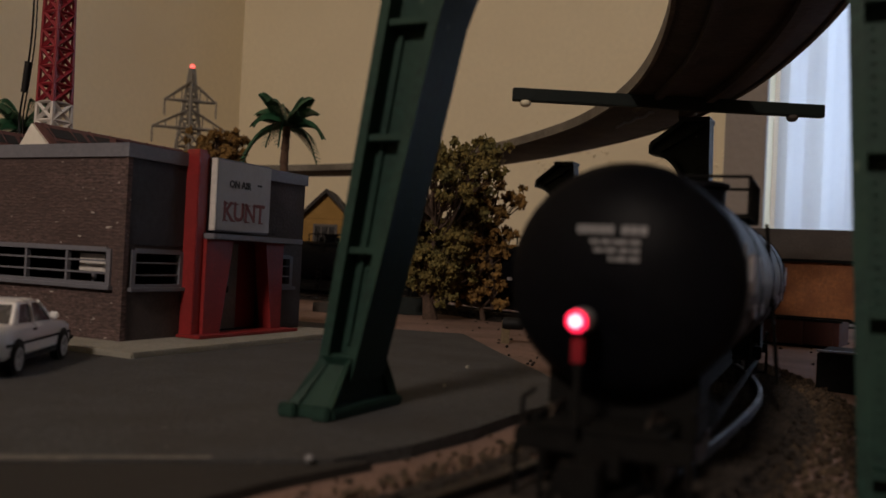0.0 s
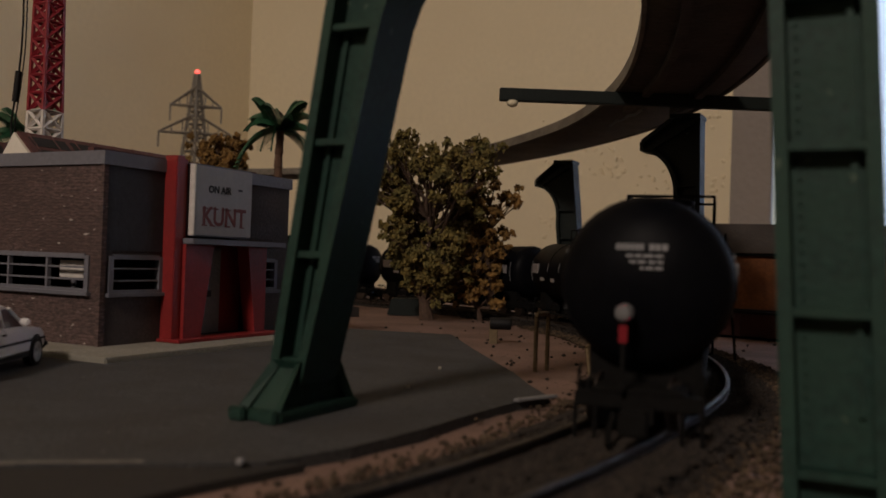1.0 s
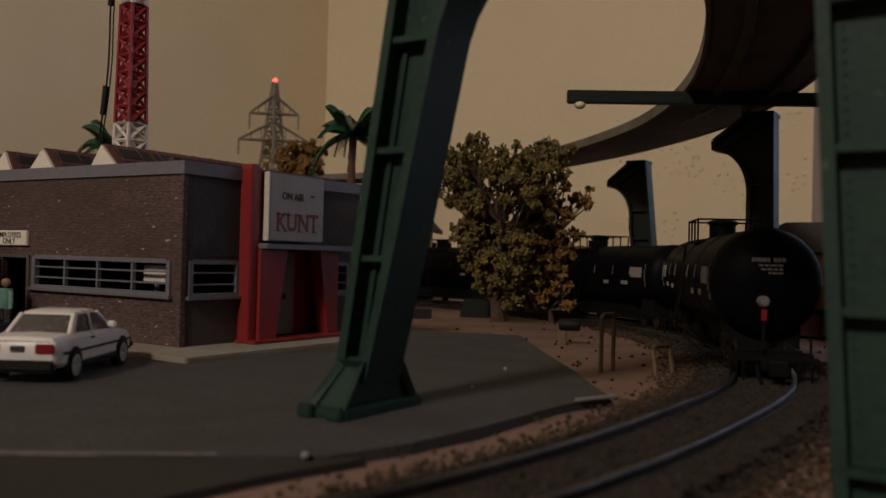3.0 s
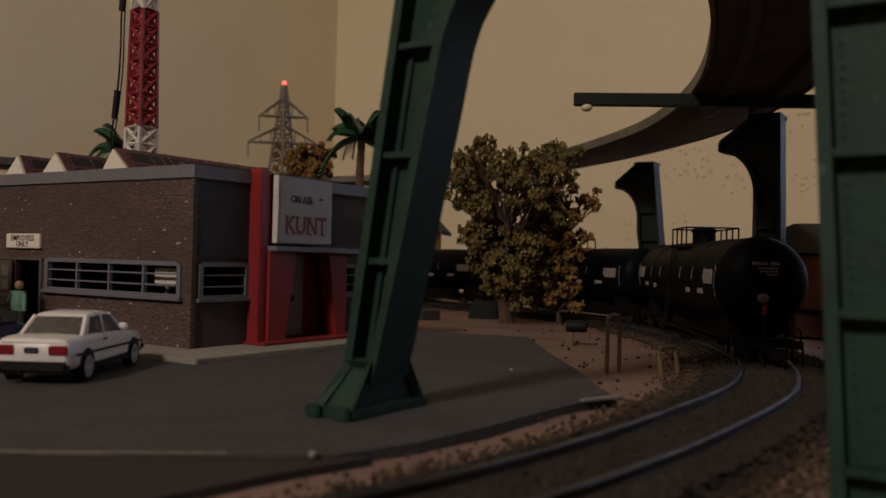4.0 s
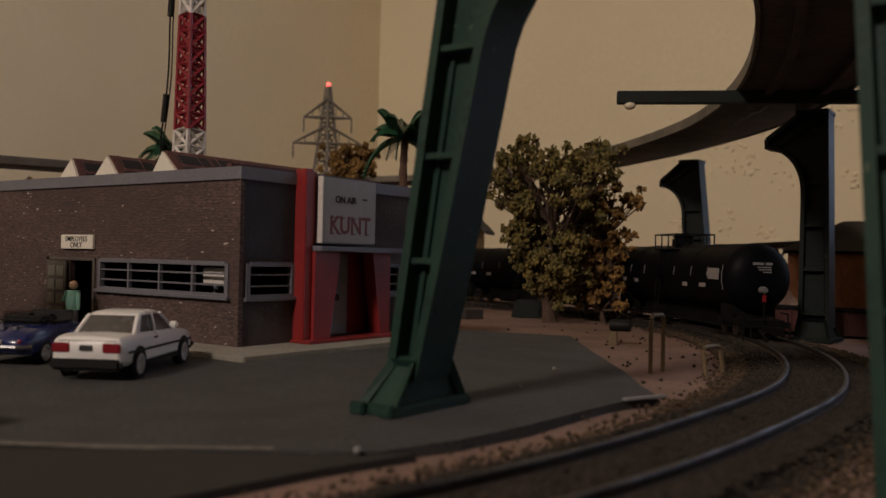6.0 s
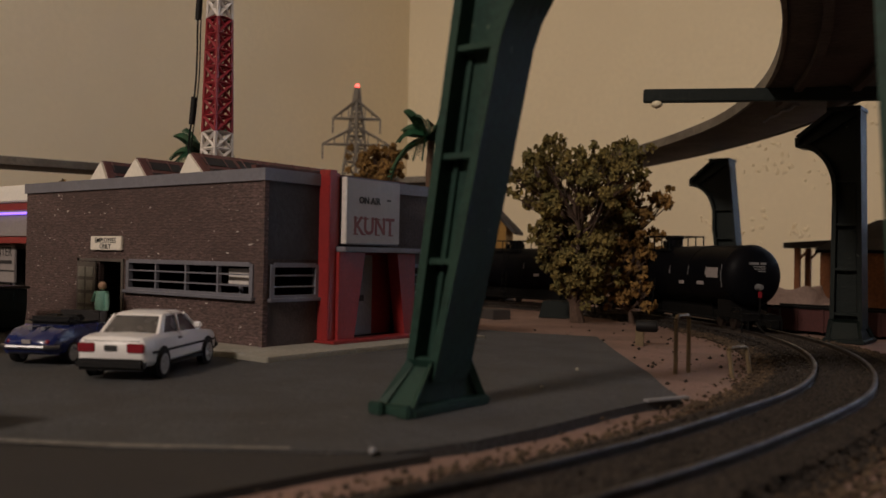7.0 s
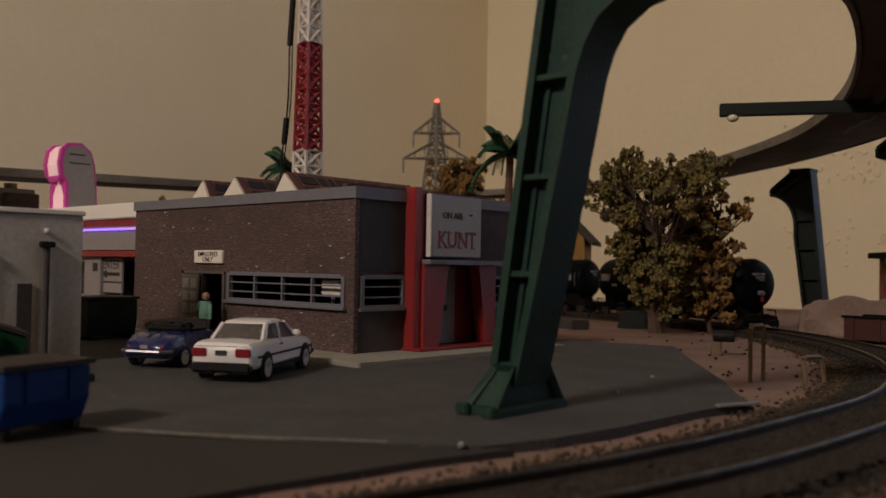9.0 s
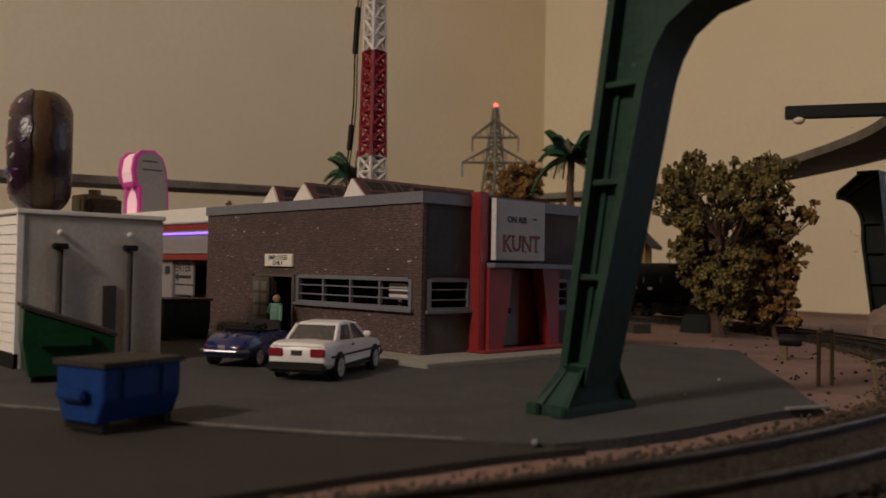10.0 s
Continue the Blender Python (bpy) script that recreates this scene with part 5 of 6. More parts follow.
# ---- diner with neon ----
dn = thing("diner", "low white diner with violet neon and red stripes", "diner", 0, 0, 0.05)
DX0, DX1, DY0, DY1 = -47.0, -27.6, 16.5, 22.0
part("body", boxes((DX0, DY0 + 1.2, 0, DX1, DY1, 4.3)), GREYSIDING, dn)
part("roof_fascia", boxes((DX0 - 0.3, DY0, 4.28, DX1 + 0.3, DY1 + 0.2, 4.9), bevel=0.04), WHITESIDING, dn, "white roof fascia")
for k in range(3):
    part("letter_bar", boxes((-29.9 + 0.33 * k, DY0 - 0.01, 4.42, -29.68 + 0.33 * k, DY0 - 0.002, 4.74)), RED, dn)
part("soffit_band", boxes((DX0, DY0 + 0.15, 3.0, DX1, DY0 + 1.19, 4.27)), SIGNGREY, dn, "grey band under the roof")
part("red_band", boxes((DX0, DY0 + 0.12, 3.98, DX1, DY0 + 0.146, 4.25)), RED, dn)
part("neon_tube", tube(bmesh.new(), (DX0, DY0 + 0.08, 3.85), (DX1, DY0 + 0.08, 3.85), 0.045, n=8), NEON, dn, "glowing violet neon tube")
part("red_band", boxes((DX0, DY0 + 0.05, 2.72, DX1, DY0 + 1.19, 2.96), bevel=0.02), RED, dn)
# white columns given grey, since they stand in shade
for x in (-34.4, -40.0, -45.5):
    part("column", boxes((x - 0.75, DY0 + 0.3, 0, x + 0.75, DY0 + 1.1, 2.7), bevel=0.03), SIGNGREY, dn, "white column greyed for its shade")
    part("vent", boxes((x + 0.1, DY0 + 0.27, 2.1, x + 0.5, DY0 + 0.298, 2.45)), INK, dn)
part("window_band", boxes((DX0 + 0.5, DY0 + 1.17, 1.0, DX1 - 0.5, DY0 + 1.198, 2.5)), CARGLASS, dn)
es = thing("enter_sign", "drive-in sign with arrow, greyed for shade, before the diner", "sign", -33.0, 17.0, 0.05)
# the panel's grey stands for shade on a paler sign
face = part("panel", boxes((-0.95, -0.05, 1.2, 0.95, 0.05, 2.65), bevel=0.02), SIGNGREY, es)
part("frame_bar", boxes((-0.95, -0.062, 1.62, 0.95, -0.052, 1.68)), INK, face)
lettering("ENTER", 0.55, (0, -0.056, 2.38), (90, 0, 0), INK, face, squash=0.9)
bm = boxes((-0.35, -0.062, 1.92, 0.75, -0.052, 2.06))
prism(bm, [(-0.8, 1.99), (-0.35, 1.8), (-0.35, 2.18)], "y", -0.062, -0.052)
part("arrow", bm, INK, face)
for s in (-1, 1):
    part("leg", tube(bmesh.new(), (s * 0.7, 0.08, 0), (s * 0.7, 0.08, 2.3), 0.06), GREYTRIM, es)
dark = thing("dark_car", "dark model car parked before the diner", "car", -29.3, 14.9, 0.12, 95)
bm = bmesh.new()
loft(bm, [car_section(-1.7, 0.55, 0.3, 0.62), car_section(-1.5, 0.68, 0.24, 0.78), car_section(0.6, 0.69, 0.24, 0.8), car_section(1.6, 0.62, 0.26, 0.66)])
part("body", bm, BLACKPLASTIC, dark, smooth=True)
bm = bmesh.new()
loft(bm, [[(-1.1, -0.55, 0.78), (-1.1, 0.55, 0.78), (0.6, 0.56, 0.78), (0.6, -0.56, 0.78)], [(-0.7, -0.45, 1.15), (-0.7, 0.45, 1.15), (0.1, 0.45, 1.15), (0.1, -0.45, 1.15)]])
part("cabin", bm, CARGLASS, dark)
wheels(dark, (-1.05, 1.05), 0.6, 0.25)
# the rounded pink sign on the diner's roof
pk = thing("pink_roof_sign", "pink-edged rounded roof sign with grey side", "sign", -37.6, 16.95, 4.95)


side = [(0.05, 0.0), (0.05, 1.3), (-0.2, 1.55), (-0.3, 2.1), (-0.2, 2.75), (0.1, 3.05), (0.75, 3.1), (1.2, 2.75), (1.4, 2.1), (1.5, 1.2), (1.55, 0.0)]
for x0, x1 in ((-1.7, -1.45), (-0.25, 0.0)):
    part("rim", prism(bmesh.new(), side, "x", x0, x1), MAGENTA, pk, "magenta rim", smooth=True)
inset = [(0.62 + (p - 0.62) * 0.90, q * 0.97) for p, q in side]
part("lit_panel", prism(bmesh.new(), inset, "x", -1.448, -0.252), PINKGLOW, pk, "pale pink lit front")
part("waist_band", boxes((-1.44, -0.16, 1.28, -0.26, 0.3, 1.55), bevel=0.03), MAGENTA, pk)
for s in (-1, 1):
    part("spandrel", prism(bmesh.new(), [(-0.85 + s * 0.59, 0.7), (-0.85 + s * 0.59, 1.28), (-0.85 + s * 0.1, 1.28), (-0.85 + s * 0.42, 1.0)], "y", 0.04, 0.3), MAGENTA, pk)
part("side_plate", prism(bmesh.new(), [(0.66 + (p - 0.62) * 0.84, 0.02 + q * 0.95) for p, q in side], "x", 0.002, 0.03), SIGNGREY, pk, "grey side plate")
for i, (a, b) in enumerate(((2.5, 2.57), (2.1, 2.17))):
    part("line_mark", boxes((0.031, 0.15, a, 0.037, 0.9 + 0.25 * i, b)), INK, pk)

# ---- yellow house, far shelter, wagons and small things on the east side ----
hs = thing("gabled_house", "narrow yellow wooden house with dark gabled roof", "house", -30.9, 47.2, ground_z(47), 24)
part("wall", boxes((-1.5, -1.5, 0.6, 1.5, 1.5, 4.9)), YELLOWHOUSE, hs, "yellow boarded wall")
for j in range(16):
    part("clapboard", boxes((-1.53, -1.54, 0.7 + j * 0.26, 1.53, -1.502, 0.7 + j * 0.26 + 0.22)), YELLOWHOUSE, hs)
part("gable", prism(bmesh.new(), [(-1.5, 4.92), (1.5, 4.92), (0, 6.5)], "y", -1.5, 1.5), YELLOWHOUSE, hs)
for s in (-1, 1):
    part("roof", prism(bmesh.new(), [(0, 6.52), (0, 6.78), (s * 2.1, 4.65), (s * 2.1, 4.42)], "y", -1.95, 1.95), DARKROOF, hs, "dark roof slope")
wn = part("window", boxes((-0.75, -1.62, 3.3, 0.75, -1.545, 4.6), bevel=0.01), BROWNDOOR, hs)
for i in range(3):
    part("pane", boxes((-0.64 + i * 0.44, -1.64, 3.45, -0.28 + i * 0.44, -1.622, 4.45)), CARGLASS, wn)
part("porch_roof", boxes((-1.6, -2.3, 2.6, 1.6, -1.545, 2.8)), DARKROOF, hs)
for s in (-1, 1):
    part("porch_post", tube(bmesh.new(), (s * 1.4, -2.15, 0), (s * 1.4, -2.15, 2.6), 0.13), YELLOWHOUSE, hs)
part("foundation", boxes((-1.6, -1.55, -0.1, 1.6, 1.6, 0.598)), DARKROOF, hs)


def wooden_wagon(x, y, rz, ln, label):
    ob = thing("wooden_wagon", label, "wagon", x, y, ground_z(y), rz, group="wagons on the siding")
    a = ln / 2
    part("body", boxes((-a, -1.1, 0.85, a, 1.1, 3.41), bevel=0.03), ORANGEWOOD, ob, "orange boarded side")
    bm = boxes(*[(-a + 0.1 + i * 0.33, -1.13, 0.9, -a + 0.40 + i * 0.33, -1.102, 3.45) for i in range(int((ln - 0.2) / 0.33))])
    part("board_cladding", bm, ORANGEWOOD, ob)["kind"] = "stuff"
    for j in range(10):
        part("end_board", boxes((-a - 0.03, -1.08, 0.95 + j * 0.26, -a - 0.002, 1.08, 0.95 + j * 0.26 + 0.235)), ORANGEWOOD, ob)
    part("eave", boxes((-a - 0.2, -1.35, 3.42, a + 0.2, 1.35, 3.55), bevel=0.02), FRAMEBLACK, ob)
    bm = bmesh.new()
    loft(bm, [[(-a - 0.25, -1.4, 3.56), (a + 0.25, -1.4, 3.56), (a + 0.25, 1.4, 3.56), (-a - 0.25, 1.4, 3.56)], [(-a + 0.6, -0.95, 4.1), (a, -0.95, 4.1), (a, 0.95, 4.1), (-a + 0.6, 0.95, 4.1)],
              [(-a + 2.3, -0.6, 4.95), (a - 0.2, -0.6, 4.95), (a - 0.2, 0.6, 4.95), (-a + 2.3, 0.6, 4.95)]])
    part("roof", bm, DARKROOF, ob, "dark hipped roof")
    part("underframe", boxes((-a, -0.7, 0.5, a, 0.7, 0.848)), FRAMEBLACK, ob)
    for e in (-a + 1.1, a - 1.1):
        for s in (-1, 1):
            part("wheel", tube(bmesh.new(), (e, s * 0.58 - 0.06, 0.35), (e, s * 0.58 + 0.06, 0.35), 0.33, n=16), WHEELSTEEL, ob, smooth=True)
    part("side_rail", boxes((-a, -1.2, 0.62, a, -1.14, 0.74)), GREYTRIM, ob, "pale grey step rail")
    return ob


wooden_wagon(-4.1, 44.6, 0, 10.4, "orange boarded wagon with dark hipped roof")
dock = thing("loading_dock", "black loading dock with pale edge on sand", "dock", 2.2, 22.2, ground_z(22), -4)
part("block", boxes((-3.1, -1.0, -0.1, 3.0, 1.0, 0.85), bevel=0.04), FRAMEBLACK, dock)
part("edge", boxes((-3.1, -1.04, 0.852, 3.0, -0.9, 0.89)), DOORGREY, dock, "pale worn edge")
sh = thing("open_shelter", "open wooden shelter with dark flat roof on posts", "shelter", -10.75, 49.0, ground_z(49))
part("roof", prism(bmesh.new(), [(-1.5, 3.75), (2.6, 3.95), (2.6, 4.28), (-1.5, 4.03)], "y", -1.3, 1.3), DARKROOF, sh)
for x, y in ((-0.85, -1.0), (-0.85, 1.0), (2.0, -1.0), (2.0, 1.0)):
    part("post", boxes((x - 0.14, y - 0.14, -0.1, x + 0.14, y + 0.14, 3.76), bevel=0.02), ORANGEWOOD, sh, "wooden post")
    part("brace", tube(bmesh.new(), (x, y, 3.1), (x + (0.6 if x < 0 else -0.6), y, 3.73), 0.07, n=5), ORANGEWOOD, sh)
bm = bmesh.new()
bmesh.ops.create_icosphere(bm, subdivisions=4, radius=1.0)
for v in bm.verts:
    k = 1 + 0.22 * noise.noise(v.co * 2.1) + 0.10 * noise.noise(v.co * 5.3)
    v.co = Vector((v.co.x * 2.9 * k, v.co.y * 1.4 * k, max(-0.15, min(0.80, v.co.z * 1.15)) * 2.1 * k))
tagged(part("rock_mound", bm, ROCK, None, smooth=True, at=(-11.1, 43.0, ground_z(43) - 0.05)), "pale pinkish plaster rock mound by the wall", "rock")
gw = thing("low_wagon", "low rust-red open wagon with dark rim", "wagon", -5.3, 37.6, ground_z(38), -8, group="wagons on the siding")
part("side_wall", boxes((-4.6, -1.0, 0.12, 4.6, -0.85, 1.0), (-4.6, 0.85, 0.12, 4.6, 1.0, 1.0), (-4.6, -0.85, 0.12, -4.45, 0.85, 1.0), (4.45, -0.85, 0.12, 4.6, 0.85, 1.0)), RUSTRED, gw, "rust-red wagon sides")
part("floor_board", boxes((-4.45, -0.85, 0.3, 4.45, 0.85, 0.4)), FRAMEBLACK, gw)
part("rim", boxes((-4.68, -1.06, 1.002, 4.68, -0.82, 1.1), (-4.68, 0.82, 1.002, 4.68, 1.06, 1.1)), FRAMEBLACK, gw)
for i in range(9):
    part("stake", boxes((-4.3 + i * 1.07, -1.07, 0.1, -4.16 + i * 1.07, -1.002, 1.0)), RUSTRED, gw)
part("skid", boxes((-4.4, -0.7, -0.1, 4.4, 0.7, 0.118)), FRAMEBLACK, gw)


def hoop(label, a, b, h, r, lean=(0, 0)):
    z = ground_z(a[1]) - 0.05
    ob = thing("wire_hoop", label, "wire hoop", a[0], a[1], z, group="wire hoops by the track")
    d = Vector((b[0] - a[0], b[1] - a[1], 0))
    up = Vector((lean[0], lean[1], h))
    pts = [Vector((0, 0, 0)), up * 0.93, up + d * 0.12, up + d * 0.88, up * 0.93 + d, d]
    bm = bmesh.new()
    for p, q in zip(pts, pts[1:]):
        tube(bm, p, q, r, n=8)
    part("wire", bm, BRASS, ob, "dull brass wire", smooth=True)
    return ob


hoop("upright brass wire hoop in the sand", (-6.45, 19.85), (-6.38, 20.45), 1.38, 0.055)
hoop("low bent brass wire hoop beside the track", (-5.15, 20.0), (-5.0, 20.75), 0.70, 0.055, (-0.12, 0.05))
bl = thing("buffer_lamp", "short tan post with glossy black cylinder lamp", "lamp", -10.3, 26.2, ground_z(26), 20)
part("post", boxes((-0.14, -0.14, -0.05, 0.12, 0.14, 0.72), bevel=0.02), BRASS, bl)
part("drum", turned(bmesh.new(), [(-0.12, 0), (-0.12, 0.16), (-0.05, 0.19), (0.48, 0.19), (0.55, 0.16), (0.57, 0)], 20), BLACKPLASTIC, bl, smooth=True, at=(0, -0.1, 0.62))
bx = thing("relay_box", "dark green low box behind the tree", "box", -19.6, 37.2, ground_z(37), 20)
part("body", prism(bmesh.new(), [(-0.9, 0), (0.9, 0), (0.7, 0.8), (-0.7, 0.8)], "y", -0.6, 0.6), DIMGREEN, bx)
bx = thing("wooden_block", "low dark block beside the far track", "block", -21.5, 33.8, ground_z(34), -20)
part("body", boxes((-1.2, -0.5, -0.05, 1.2, 0.5, 0.42), bevel=0.04), DARKROOF, bx)
chip = thing("white_chip", "white chip lying at the sheet's edge", "chip", -4.45, 14.7, 0.12, 68)
part("chip_body", boxes((-0.5, -0.07, 0, 0.5, 0.07, 0.05), bevel=0.015), DECAL, chip)
for x, y, z, s in ((-5.45, 8.15, 0.12, 0.05), (-1.2, 9.75, 0.0, 0.05), (-7.6, 17.2, 0.12, 0.045), (-9.8, 16.0, 0.12, 0.035), (-6.8, 14.4, 0.12, 0.035)):
    bm = bmesh.new()
    bmesh.ops.create_icosphere(bm, subdivisions=2, radius=s)
    for v in bm.verts:
        v.co *= 1 + 0.3 * noise.noise(v.co * 9 + Vector((x, y, 0)))
    tagged(part("pebble", bm, DECAL if s >= 0.05 else SLAB, None, smooth=True, at=(x, y, z + s * 0.6)), "small pale pebble on the ground", "pebble", group="pebbles")

# plaster bumps on the far wall
rng = random.Random(21)
bm = bmesh.new()
for _ in range(420):
    c = Vector((rng.uniform(-29, -9.5), Y1 - 0.01, rng.uniform(2, 16)))
    if noise.noise((c.x * 0.35, 3, c.z * 0.3)) < 0.0:
        continue
    m4 = Matrix.LocRotScale(c, Euler((0, rng.uniform(0, 3), 0)), (rng.uniform(0.1, 0.36), 0.16, rng.uniform(0.08, 0.24)))
    bmesh.ops.create_icosphere(bm, subdivisions=1, radius=1.0, matrix=m4)
tagged(part("plaster_bumps", bm, WALL, None, smooth=True), "small rough plaster bumps on the wall", "plaster", kind="stuff")

# ---- the train ----
def tank_car(label):
    car = thing("tank_car", label, "tank wagon", group="tank wagons of the train")
    L, rad, zc, dome_depth = 12.9, 1.155, 2.28, 0.55
    h = L / 2
    prof = [(-h, 0)] + [(-h + dome_depth * (1 - math.cos(i * math.pi / 16)), rad * math.sin(i * math.pi / 16)) for i in range(1, 9)]
    prof += [(h - dome_depth * (1 - math.cos(i * math.pi / 16)), rad * math.sin(i * math.pi / 16)) for i in range(8, 0, -1)] + [(h, 0)]
    tank = part("tank", turned(bmesh.new(), prof, 40), TANKBLACK, car, "glossy black tank shell", smooth=True, at=(0, 0, zc))
    for x in (-h + 0.59, -3.1, 0.0, 3.1, h - 0.59):
        part("weld_band", turned(bmesh.new(), [(x - 0.03, rad - 0.01), (x - 0.03, rad + 0.016), (x + 0.03, rad + 0.016), (x + 0.03, rad - 0.01)], 40), TANKBLACK, tank, smooth=True)
    dome = part("hatch", turned(bmesh.new(), [(0, 0), (0, 0.36), (0.35, 0.36), (0.40, 0.42), (0.46, 0.42), (0.5, 0.3), (0.52, 0)], 20, "z"), TANKBLACK, car, smooth=True, at=(0.3, 0, zc + rad - 0.06))
    for e in (-0.35, 0.95):
        part("valve", tube(bmesh.new(), (e, 0.1, zc + rad - 0.1), (e, 0.1, zc + rad + 0.26), 0.12, n=8), FRAMEBLACK, car)
    part("walkway", boxes((-0.8, -0.80, zc + rad - 0.20, 1.3, -0.58, zc + rad - 0.14), (-0.8, 0.58, zc + rad - 0.20, 1.3, 0.80, zc + rad - 0.14)), FRAMEBLACK, car)
    rails = []
    for s in (-1, 1):
        y = 0.80 * s
        for e in (-0.8, -0.1, 0.6, 1.3):
            rails.append(((e, y, zc + rad - 0.2), (e, y, zc + rad + 0.42)))
        rails.append(((-0.8, y, zc + rad + 0.42), (1.3, y, zc + rad + 0.42)))
    for e in (-0.8, 1.3):
        rails.append(((e, -0.80, zc + rad + 0.42), (e, 0.80, zc + rad + 0.42)))
    part("handrail", rods(rails, 0.028), FRAMEBLACK, car, "thin black handrail")
    for s in (-1, 1):
        lad = []
        for e in (-0.2, 0.2):
            lad.append(((e, s * 1.27, 0.75), (e, s * 1.02, zc + rad - 0.25)))
        for j in range(8):
            lad.append(((-0.2, s * (1.28 - 0.03 * j), 0.85 + j * 0.27), (0.2, s * (1.28 - 0.03 * j), 0.85 + j * 0.27)))
        part("ladder", rods(lad, 0.022, 5), FRAMEBLACK, car)
    for s in (-1, 1):
        x = s * (h - 1.15)
        part("saddle", boxes((x - 0.5, -0.75, 0.72, x + 0.5, 0.75, 1.42), bevel=0.03), FRAMEBLACK, car)
        part("end_sill", boxes((s * (h + 0.1) - 0.12, -0.82, 0.66, s * (h + 0.1) + 0.12, 0.82, 0.86), bevel=0.02), FRAMEBLACK, car)
        part("end_platform", boxes((min(s * (h - 1.2), s * (h + 0.22)), -0.60, 0.87, max(s * (h - 1.2), s * (h + 0.22)), 0.60, 0.91)), FRAMEBLACK, car)
        part("draft_sill", boxes((min(s * 3.6, s * (h + 0.3)), -0.2, 0.5, max(s * 3.6, s * (h + 0.3)), 0.2, 0.72)), FRAMEBLACK, car)
        part("coupler", boxes((min(s * (h + 0.28), s * (h + 1.0)), -0.09, 0.52, max(s * (h + 0.28), s * (h + 1.0)), 0.09, 0.68), (min(s * (h + 0.75), s * (h + 1.05)), -0.17, 0.46, max(s * (h + 0.75), s * (h + 1.05)), 0.17, 0.74), bevel=0.02), FRAMEBLACK, car)
        for y in (-1, 1):
            part("grab_iron", rods([((s * (h + 0.1), y * 0.78, 0.84), (s * (h + 0.1), y * 0.78, 1.12)), ((s * (h + 0.1), y * 0.78, 1.12), (s * (h - 0.5), y * 0.85, 1.12))], 0.025, 5), FRAMEBLACK, car)
            part("stirrup_step", rods([((s * (h + 0.2), y * 0.55, 0.68), (s * (h + 0.2), y * 0.55, 0.2)), ((s * (h + 0.2), y * 0.80, 0.68), (s * (h + 0.2), y * 0.80, 0.2)), ((s * (h + 0.2), y * 0.55, 0.2), (s * (h + 0.2), y * 0.80, 0.2))], 0.03, 5), FRAMEBLACK, car)
        part("brake_pipe", tube(tube(bmesh.new(), (s * (h + 0.3), 0.3, 0.6), (s * (h + 0.62), 0.32, 0.42), 0.04), (s * (h + 0.62), 0.32, 0.42), (s * (h + 0.85), 0.3, 0.3), 0.04), FRAMEBLACK, car)
        # bogie, turned a little by the curve
        bg = part("bogie", boxes((-1.15, -0.66, 0.36, 1.15, -0.52, 0.62), (-1.15, 0.52, 0.36, 1.15, 0.66, 0.62), (-0.25, -0.6, 0.34, 0.25, 0.6, 0.66), (-0.34, -0.7, 0.28, 0.34, -0.5, 0.5), (-0.34, 0.5, 0.28, 0.34, 0.7, 0.5), bevel=0.02), FRAMEBLACK, car, at=(x, 0, 0.33, 0, 0, s * 8))
        for e in (-0.64, 0.64):
            bm = bmesh.new()
            for y in (-1, 1):
                tube(bm, (0, y * 0.56 - 0.05, 0), (0, y * 0.56 + 0.05, 0), 0.33, n=20)
                tube(bm, (0, y * 0.49 - 0.02, 0), (0, y * 0.49 + 0.02, 0), 0.38, n=20)
            tube(bm, (0, -0.66, 0), (0, 0.66, 0), 0.05, n=8)
            part("wheelset", bm, WHEELSTEEL, bg, "steel wheels", smooth=True, at=(e, 0, 0.33))
        # painted bars for the numbers on the head and the sides
        for zz, tall, cells in ((0.47, 0.042, [(-0.36, -0.27), (-0.25, -0.17), (-0.15, -0.07)] + [(0.02 + 0.075 * i, 0.08 + 0.075 * i) for i in range(6)]),
                                (0.355, 0.02, [(-0.29, -0.17), (-0.14, 0.02), (0.05, 0.15), (0.18, 0.29)]),
                                (0.275, 0.02, [(-0.29, -0.20), (-0.17, -0.06), (-0.02, 0.10), (0.13, 0.24)]),
                                (0.195, 0.02, [(-0.29, -0.17), (-0.14, -0.02), (0.01, 0.06)])):
            for a, b in cells:
                a, b = a * 0.82, b * 0.82
                yc = (a + b) / 2
                xx = s * (h - dome_depth * (1 - math.sqrt(1 - (zz * zz + yc * yc) / rad ** 2)) + 0.012)
                y0, y1 = sorted((s * -a, s * -b))
                part("number_bar", boxes((min(xx, xx - s * 0.02), y0, zz - tall, max(xx, xx - s * 0.02), y1, zz + tall)), DECAL, tank)
        # pale ticks beside the seams
        for y in (-1, 1):
            for x0, z0, z1 in ((h - 0.70, -0.42, 0.42), (3.2, 0.0, 0.34), (4.6, 0.0, 0.34), (1.6, 0.0, 0.34)):
                bm = bmesh.new()
                for i in range(4):
                    za, zb = z0 + (z1 - z0) * i / 4, z0 + (z1 - z0) * (i + 1) / 4
                    zm = (za + zb) / 2
                    ya = y * math.sqrt(rad ** 2 - zm ** 2)
                    box(bm, s * x0 - 0.018, min(ya, ya + y * 0.022), za, s * x0 + 0.018, max(ya, ya + y * 0.022), zb)
                part("seam_tick", bm, DIMDECAL, tank, "thin pale mark")
        for (x0, x1, z0, z1) in ((h - 1.75, h - 0.95, -0.08, 0.30),):
            part("placard", boxes((min(s * x0, s * x1), -rad - 0.03, z0, max(s * x0, s * x1), -rad + 0.02, z1)), SIGNGREY, tank, "grey notice panel")
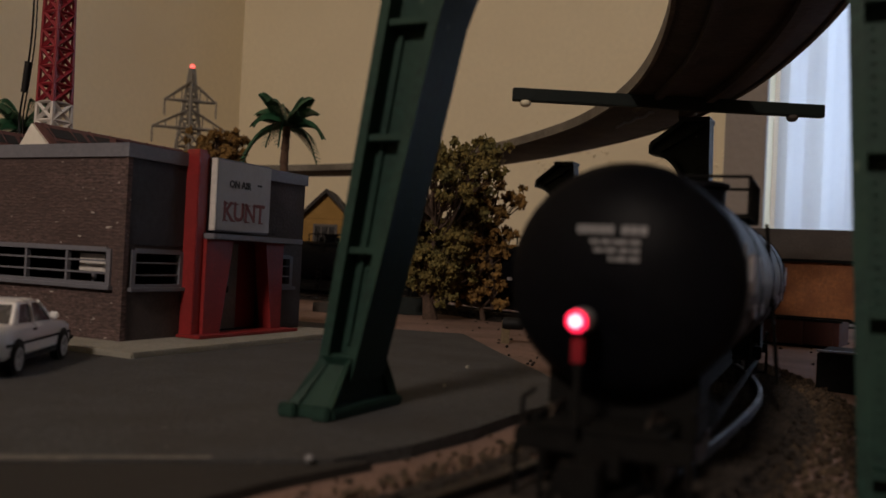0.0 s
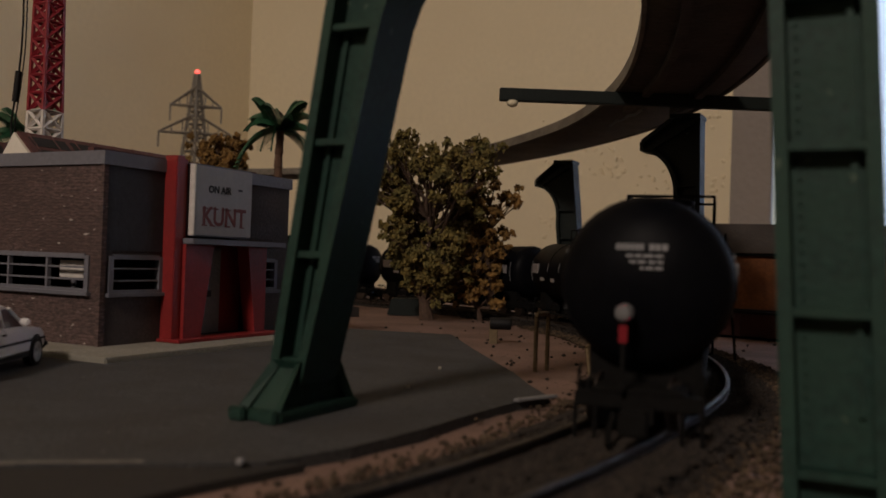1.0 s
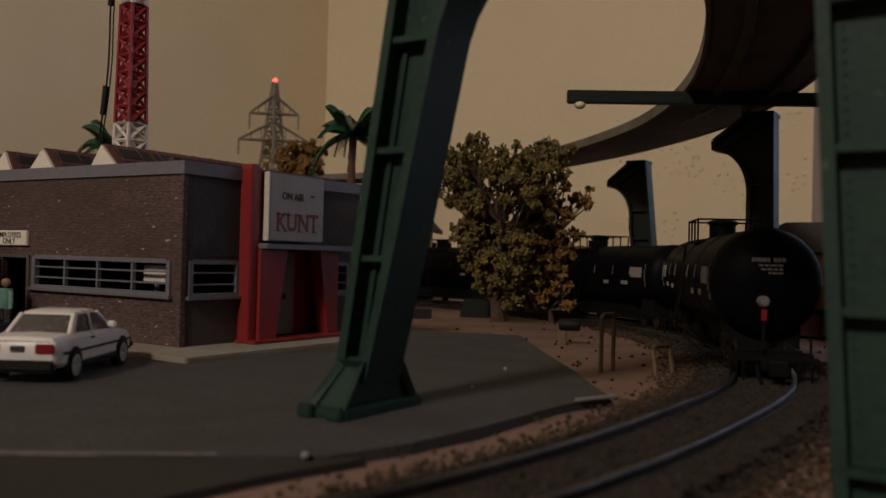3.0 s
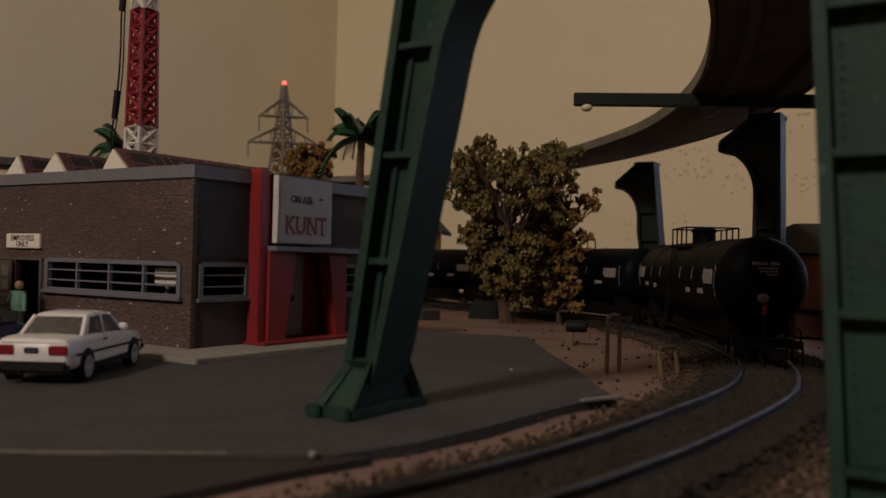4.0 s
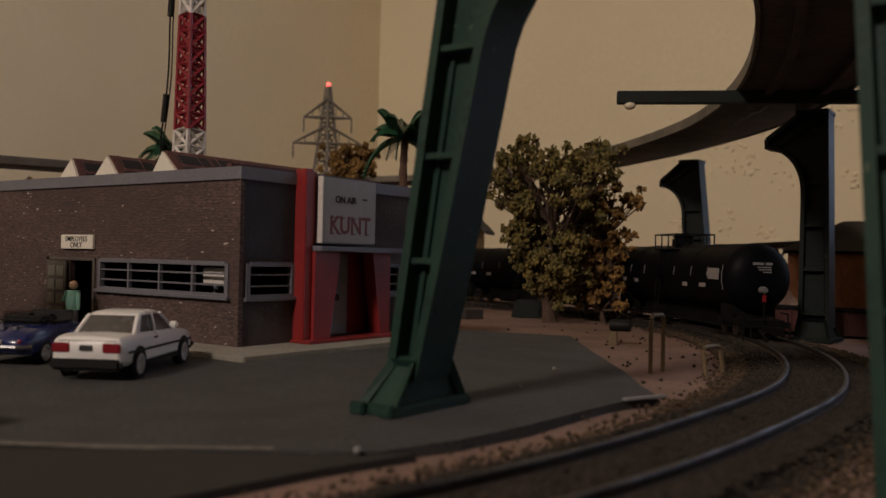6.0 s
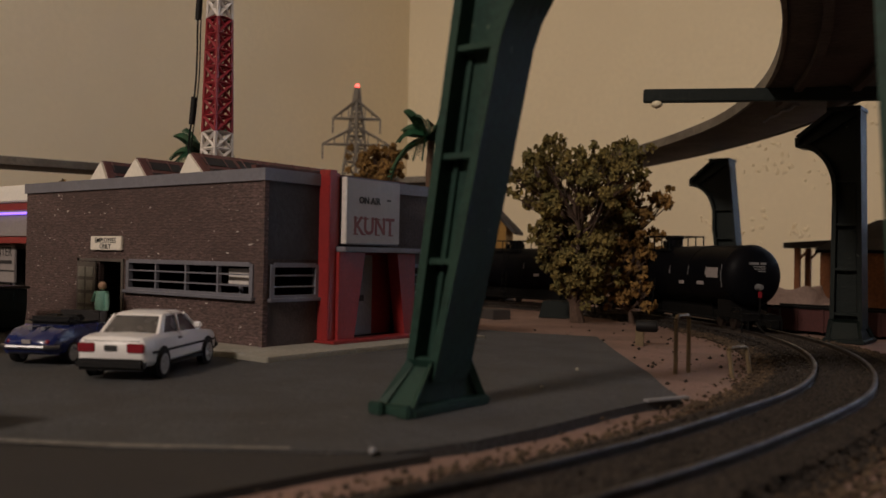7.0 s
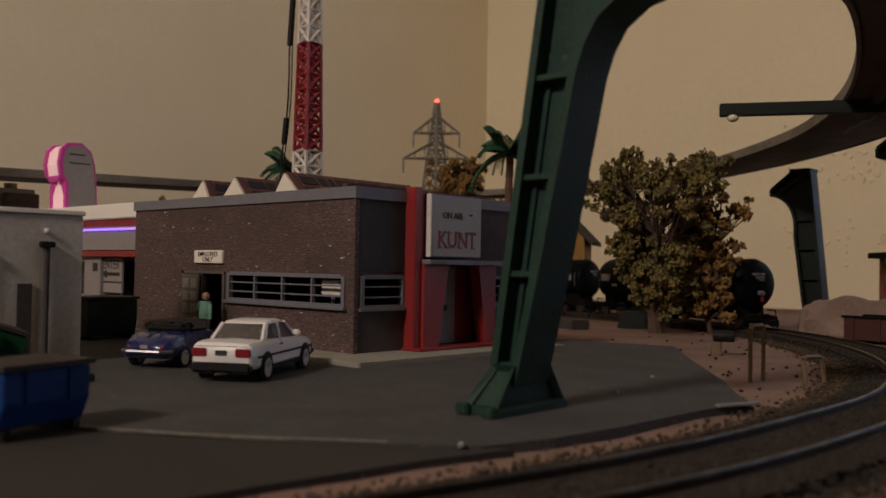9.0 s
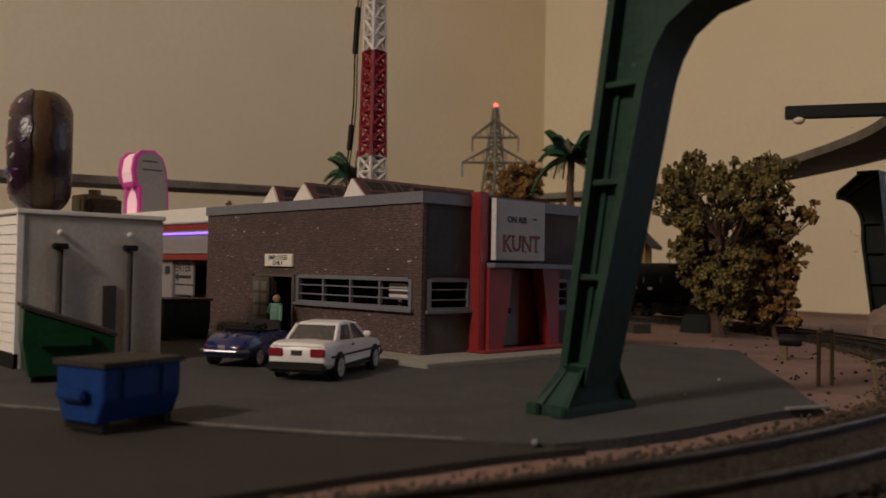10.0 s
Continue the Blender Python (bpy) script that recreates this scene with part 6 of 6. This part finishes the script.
            part("placard", boxes((min(s * x0, s * x1), rad - 0.02, z0, max(s * x0, s * x1), rad + 0.03, z1)), SIGNGREY, tank, "grey notice panel")
        for y in (-1, 1):
            for x0, x1, zz in ((3.9, 4.4, -0.30), (2.4, 2.8, -0.32), (4.6, 5.2, 0.1)):
                ya = y * math.sqrt(rad ** 2 - zz ** 2)
                part("number_bar", boxes((min(s * x0, s * x1), min(ya, ya + y * 0.03), zz - 0.07, max(s * x0, s * x1), max(ya, ya + y * 0.03), zz + 0.07)), SIGNGREY, tank)
    part("centre_sill", boxes((-3.62, -0.30, 0.60, 3.62, 0.30, 1.22), bevel=0.02), FRAMEBLACK, car)
    part("pipe_run", rods([((-4.6, e, 0.62), (4.6, e, 0.62)) for e in (-0.7, 0.7)], 0.05), FRAMEBLACK, car)
    part("centre_tank", turned(bmesh.new(), [(-0.8, 0), (-0.8, 0.26), (0.8, 0.26), (0.8, 0)], 16), FRAMEBLACK, car, smooth=True, at=(1.6, 0.3, 0.7))
    part("outlet", tube(bmesh.new(), (0, 0, 0.35), (0, 0, 0.95), 0.16, 0.3, n=12), FRAMEBLACK, car)
    return car


last = tank_car("black tank wagon with red end marker lamp")
HL = 12.9 / 2
part("lamp_bracket", boxes((-HL - 0.41, 0.17, 0.9, -HL - 0.35, 0.23, 1.78), bevel=0.01), FRAMEBLACK, last, "black lamp bracket")
part("bracket_band", boxes((-HL - 0.425, 0.145, 1.52, -HL - 0.335, 0.255, 1.74), bevel=0.005), TAILRED, last)
part("lamp_hood", turned(bmesh.new(), [(0.18, 0.0), (0.18, 0.104), (0.0, 0.104), (0.0, 0.116), (0.19, 0.116), (0.21, 0.08), (0.21, 0.0)], 20), DIMDECAL, last, "grey lamp hood", smooth=True, at=(-HL - 0.38, 0.2, 1.90))
lamp = part("marker_lamp", turned(bmesh.new(), [(-0.10, 0), (-0.10, 0.08), (-0.05, 0.10), (0.02, 0.10), (0.09, 0.09), (0.11, 0)], 18), DIMDECAL, last, "grey turning end marker lamp", smooth=True, at=(-HL - 0.38, 0.2, 1.90))
part("lens", turned(bmesh.new(), [(-0.16, 0), (-0.15, 0.055), (-0.125, 0.096), (-0.104, 0.099), (-0.104, 0)], 18), REDGLOW, lamp, "glowing red lens", smooth=True)
part("lens_core", turned(bmesh.new(), [(-0.172, 0), (-0.166, 0.04), (-0.155, 0.056), (-0.14, 0.056), (-0.14, 0)], 16), COREGLOW, lamp, "white-hot lens centre", smooth=True)
second = tank_car("black tank wagon coupled ahead in the train")
cars = [last, second, copy_thing(second, Matrix.Identity(4)), copy_thing(second, Matrix.Identity(4))]


def motions():
    # the train rolls round the curve at a steady pace
    for k, car in enumerate(cars):
        rows = []
        for i in range(21):
            t = i * 0.5
            deg = -9.4 + 6.65 * t + math.degrees((HL + 0.38) / R) + 25.6 * k
            p = on_track(deg, -0.56, 0.02, -0.22) * U
            rows.append((t, pose(p.x, p.y, p.z, 0, 0, deg + 90)))
        walk(car, rows)
        # wheels roll without slipping
        for w in [o for o in car.children_recursive if o.name.startswith("wheelset")]:
            p = w.matrix_basis.translation.copy()
            walk(w, [(i * 0.1, Matrix.Translation(p) @ pose(0, 0, 0, 0, 64.4 * i, 0)) for i in range(101)])
    # the end lamp flashes by turning its lens to the rear every 1.25 s
    rows = [(0.0, 0)]
    for k in range(9):
        t0 = k * 1.25
        a = 360 * k
        if k:
            rows += [(t0 - 0.2667, a - 180), (t0 - 0.2333, a - 180), (t0 - 0.2, a - 180), (t0 - 0.1667, a - 120), (t0 - 0.1333, a - 60), (t0 - 0.1, a)]
        if k < 8:
            rows += [(t0 + 0.1, a), (t0 + 0.1333, a + 60), (t0 + 0.1667, a + 120), (t0 + 0.2, a + 180), (t0 + 0.2333, a + 180), (t0 + 0.2667, a + 180)]
    walk(lamp, [(t, pose((-HL - 0.38) * U, 0.2 * U, 1.90 * U, 0, 0, a)) for t, a in rows])


motions()
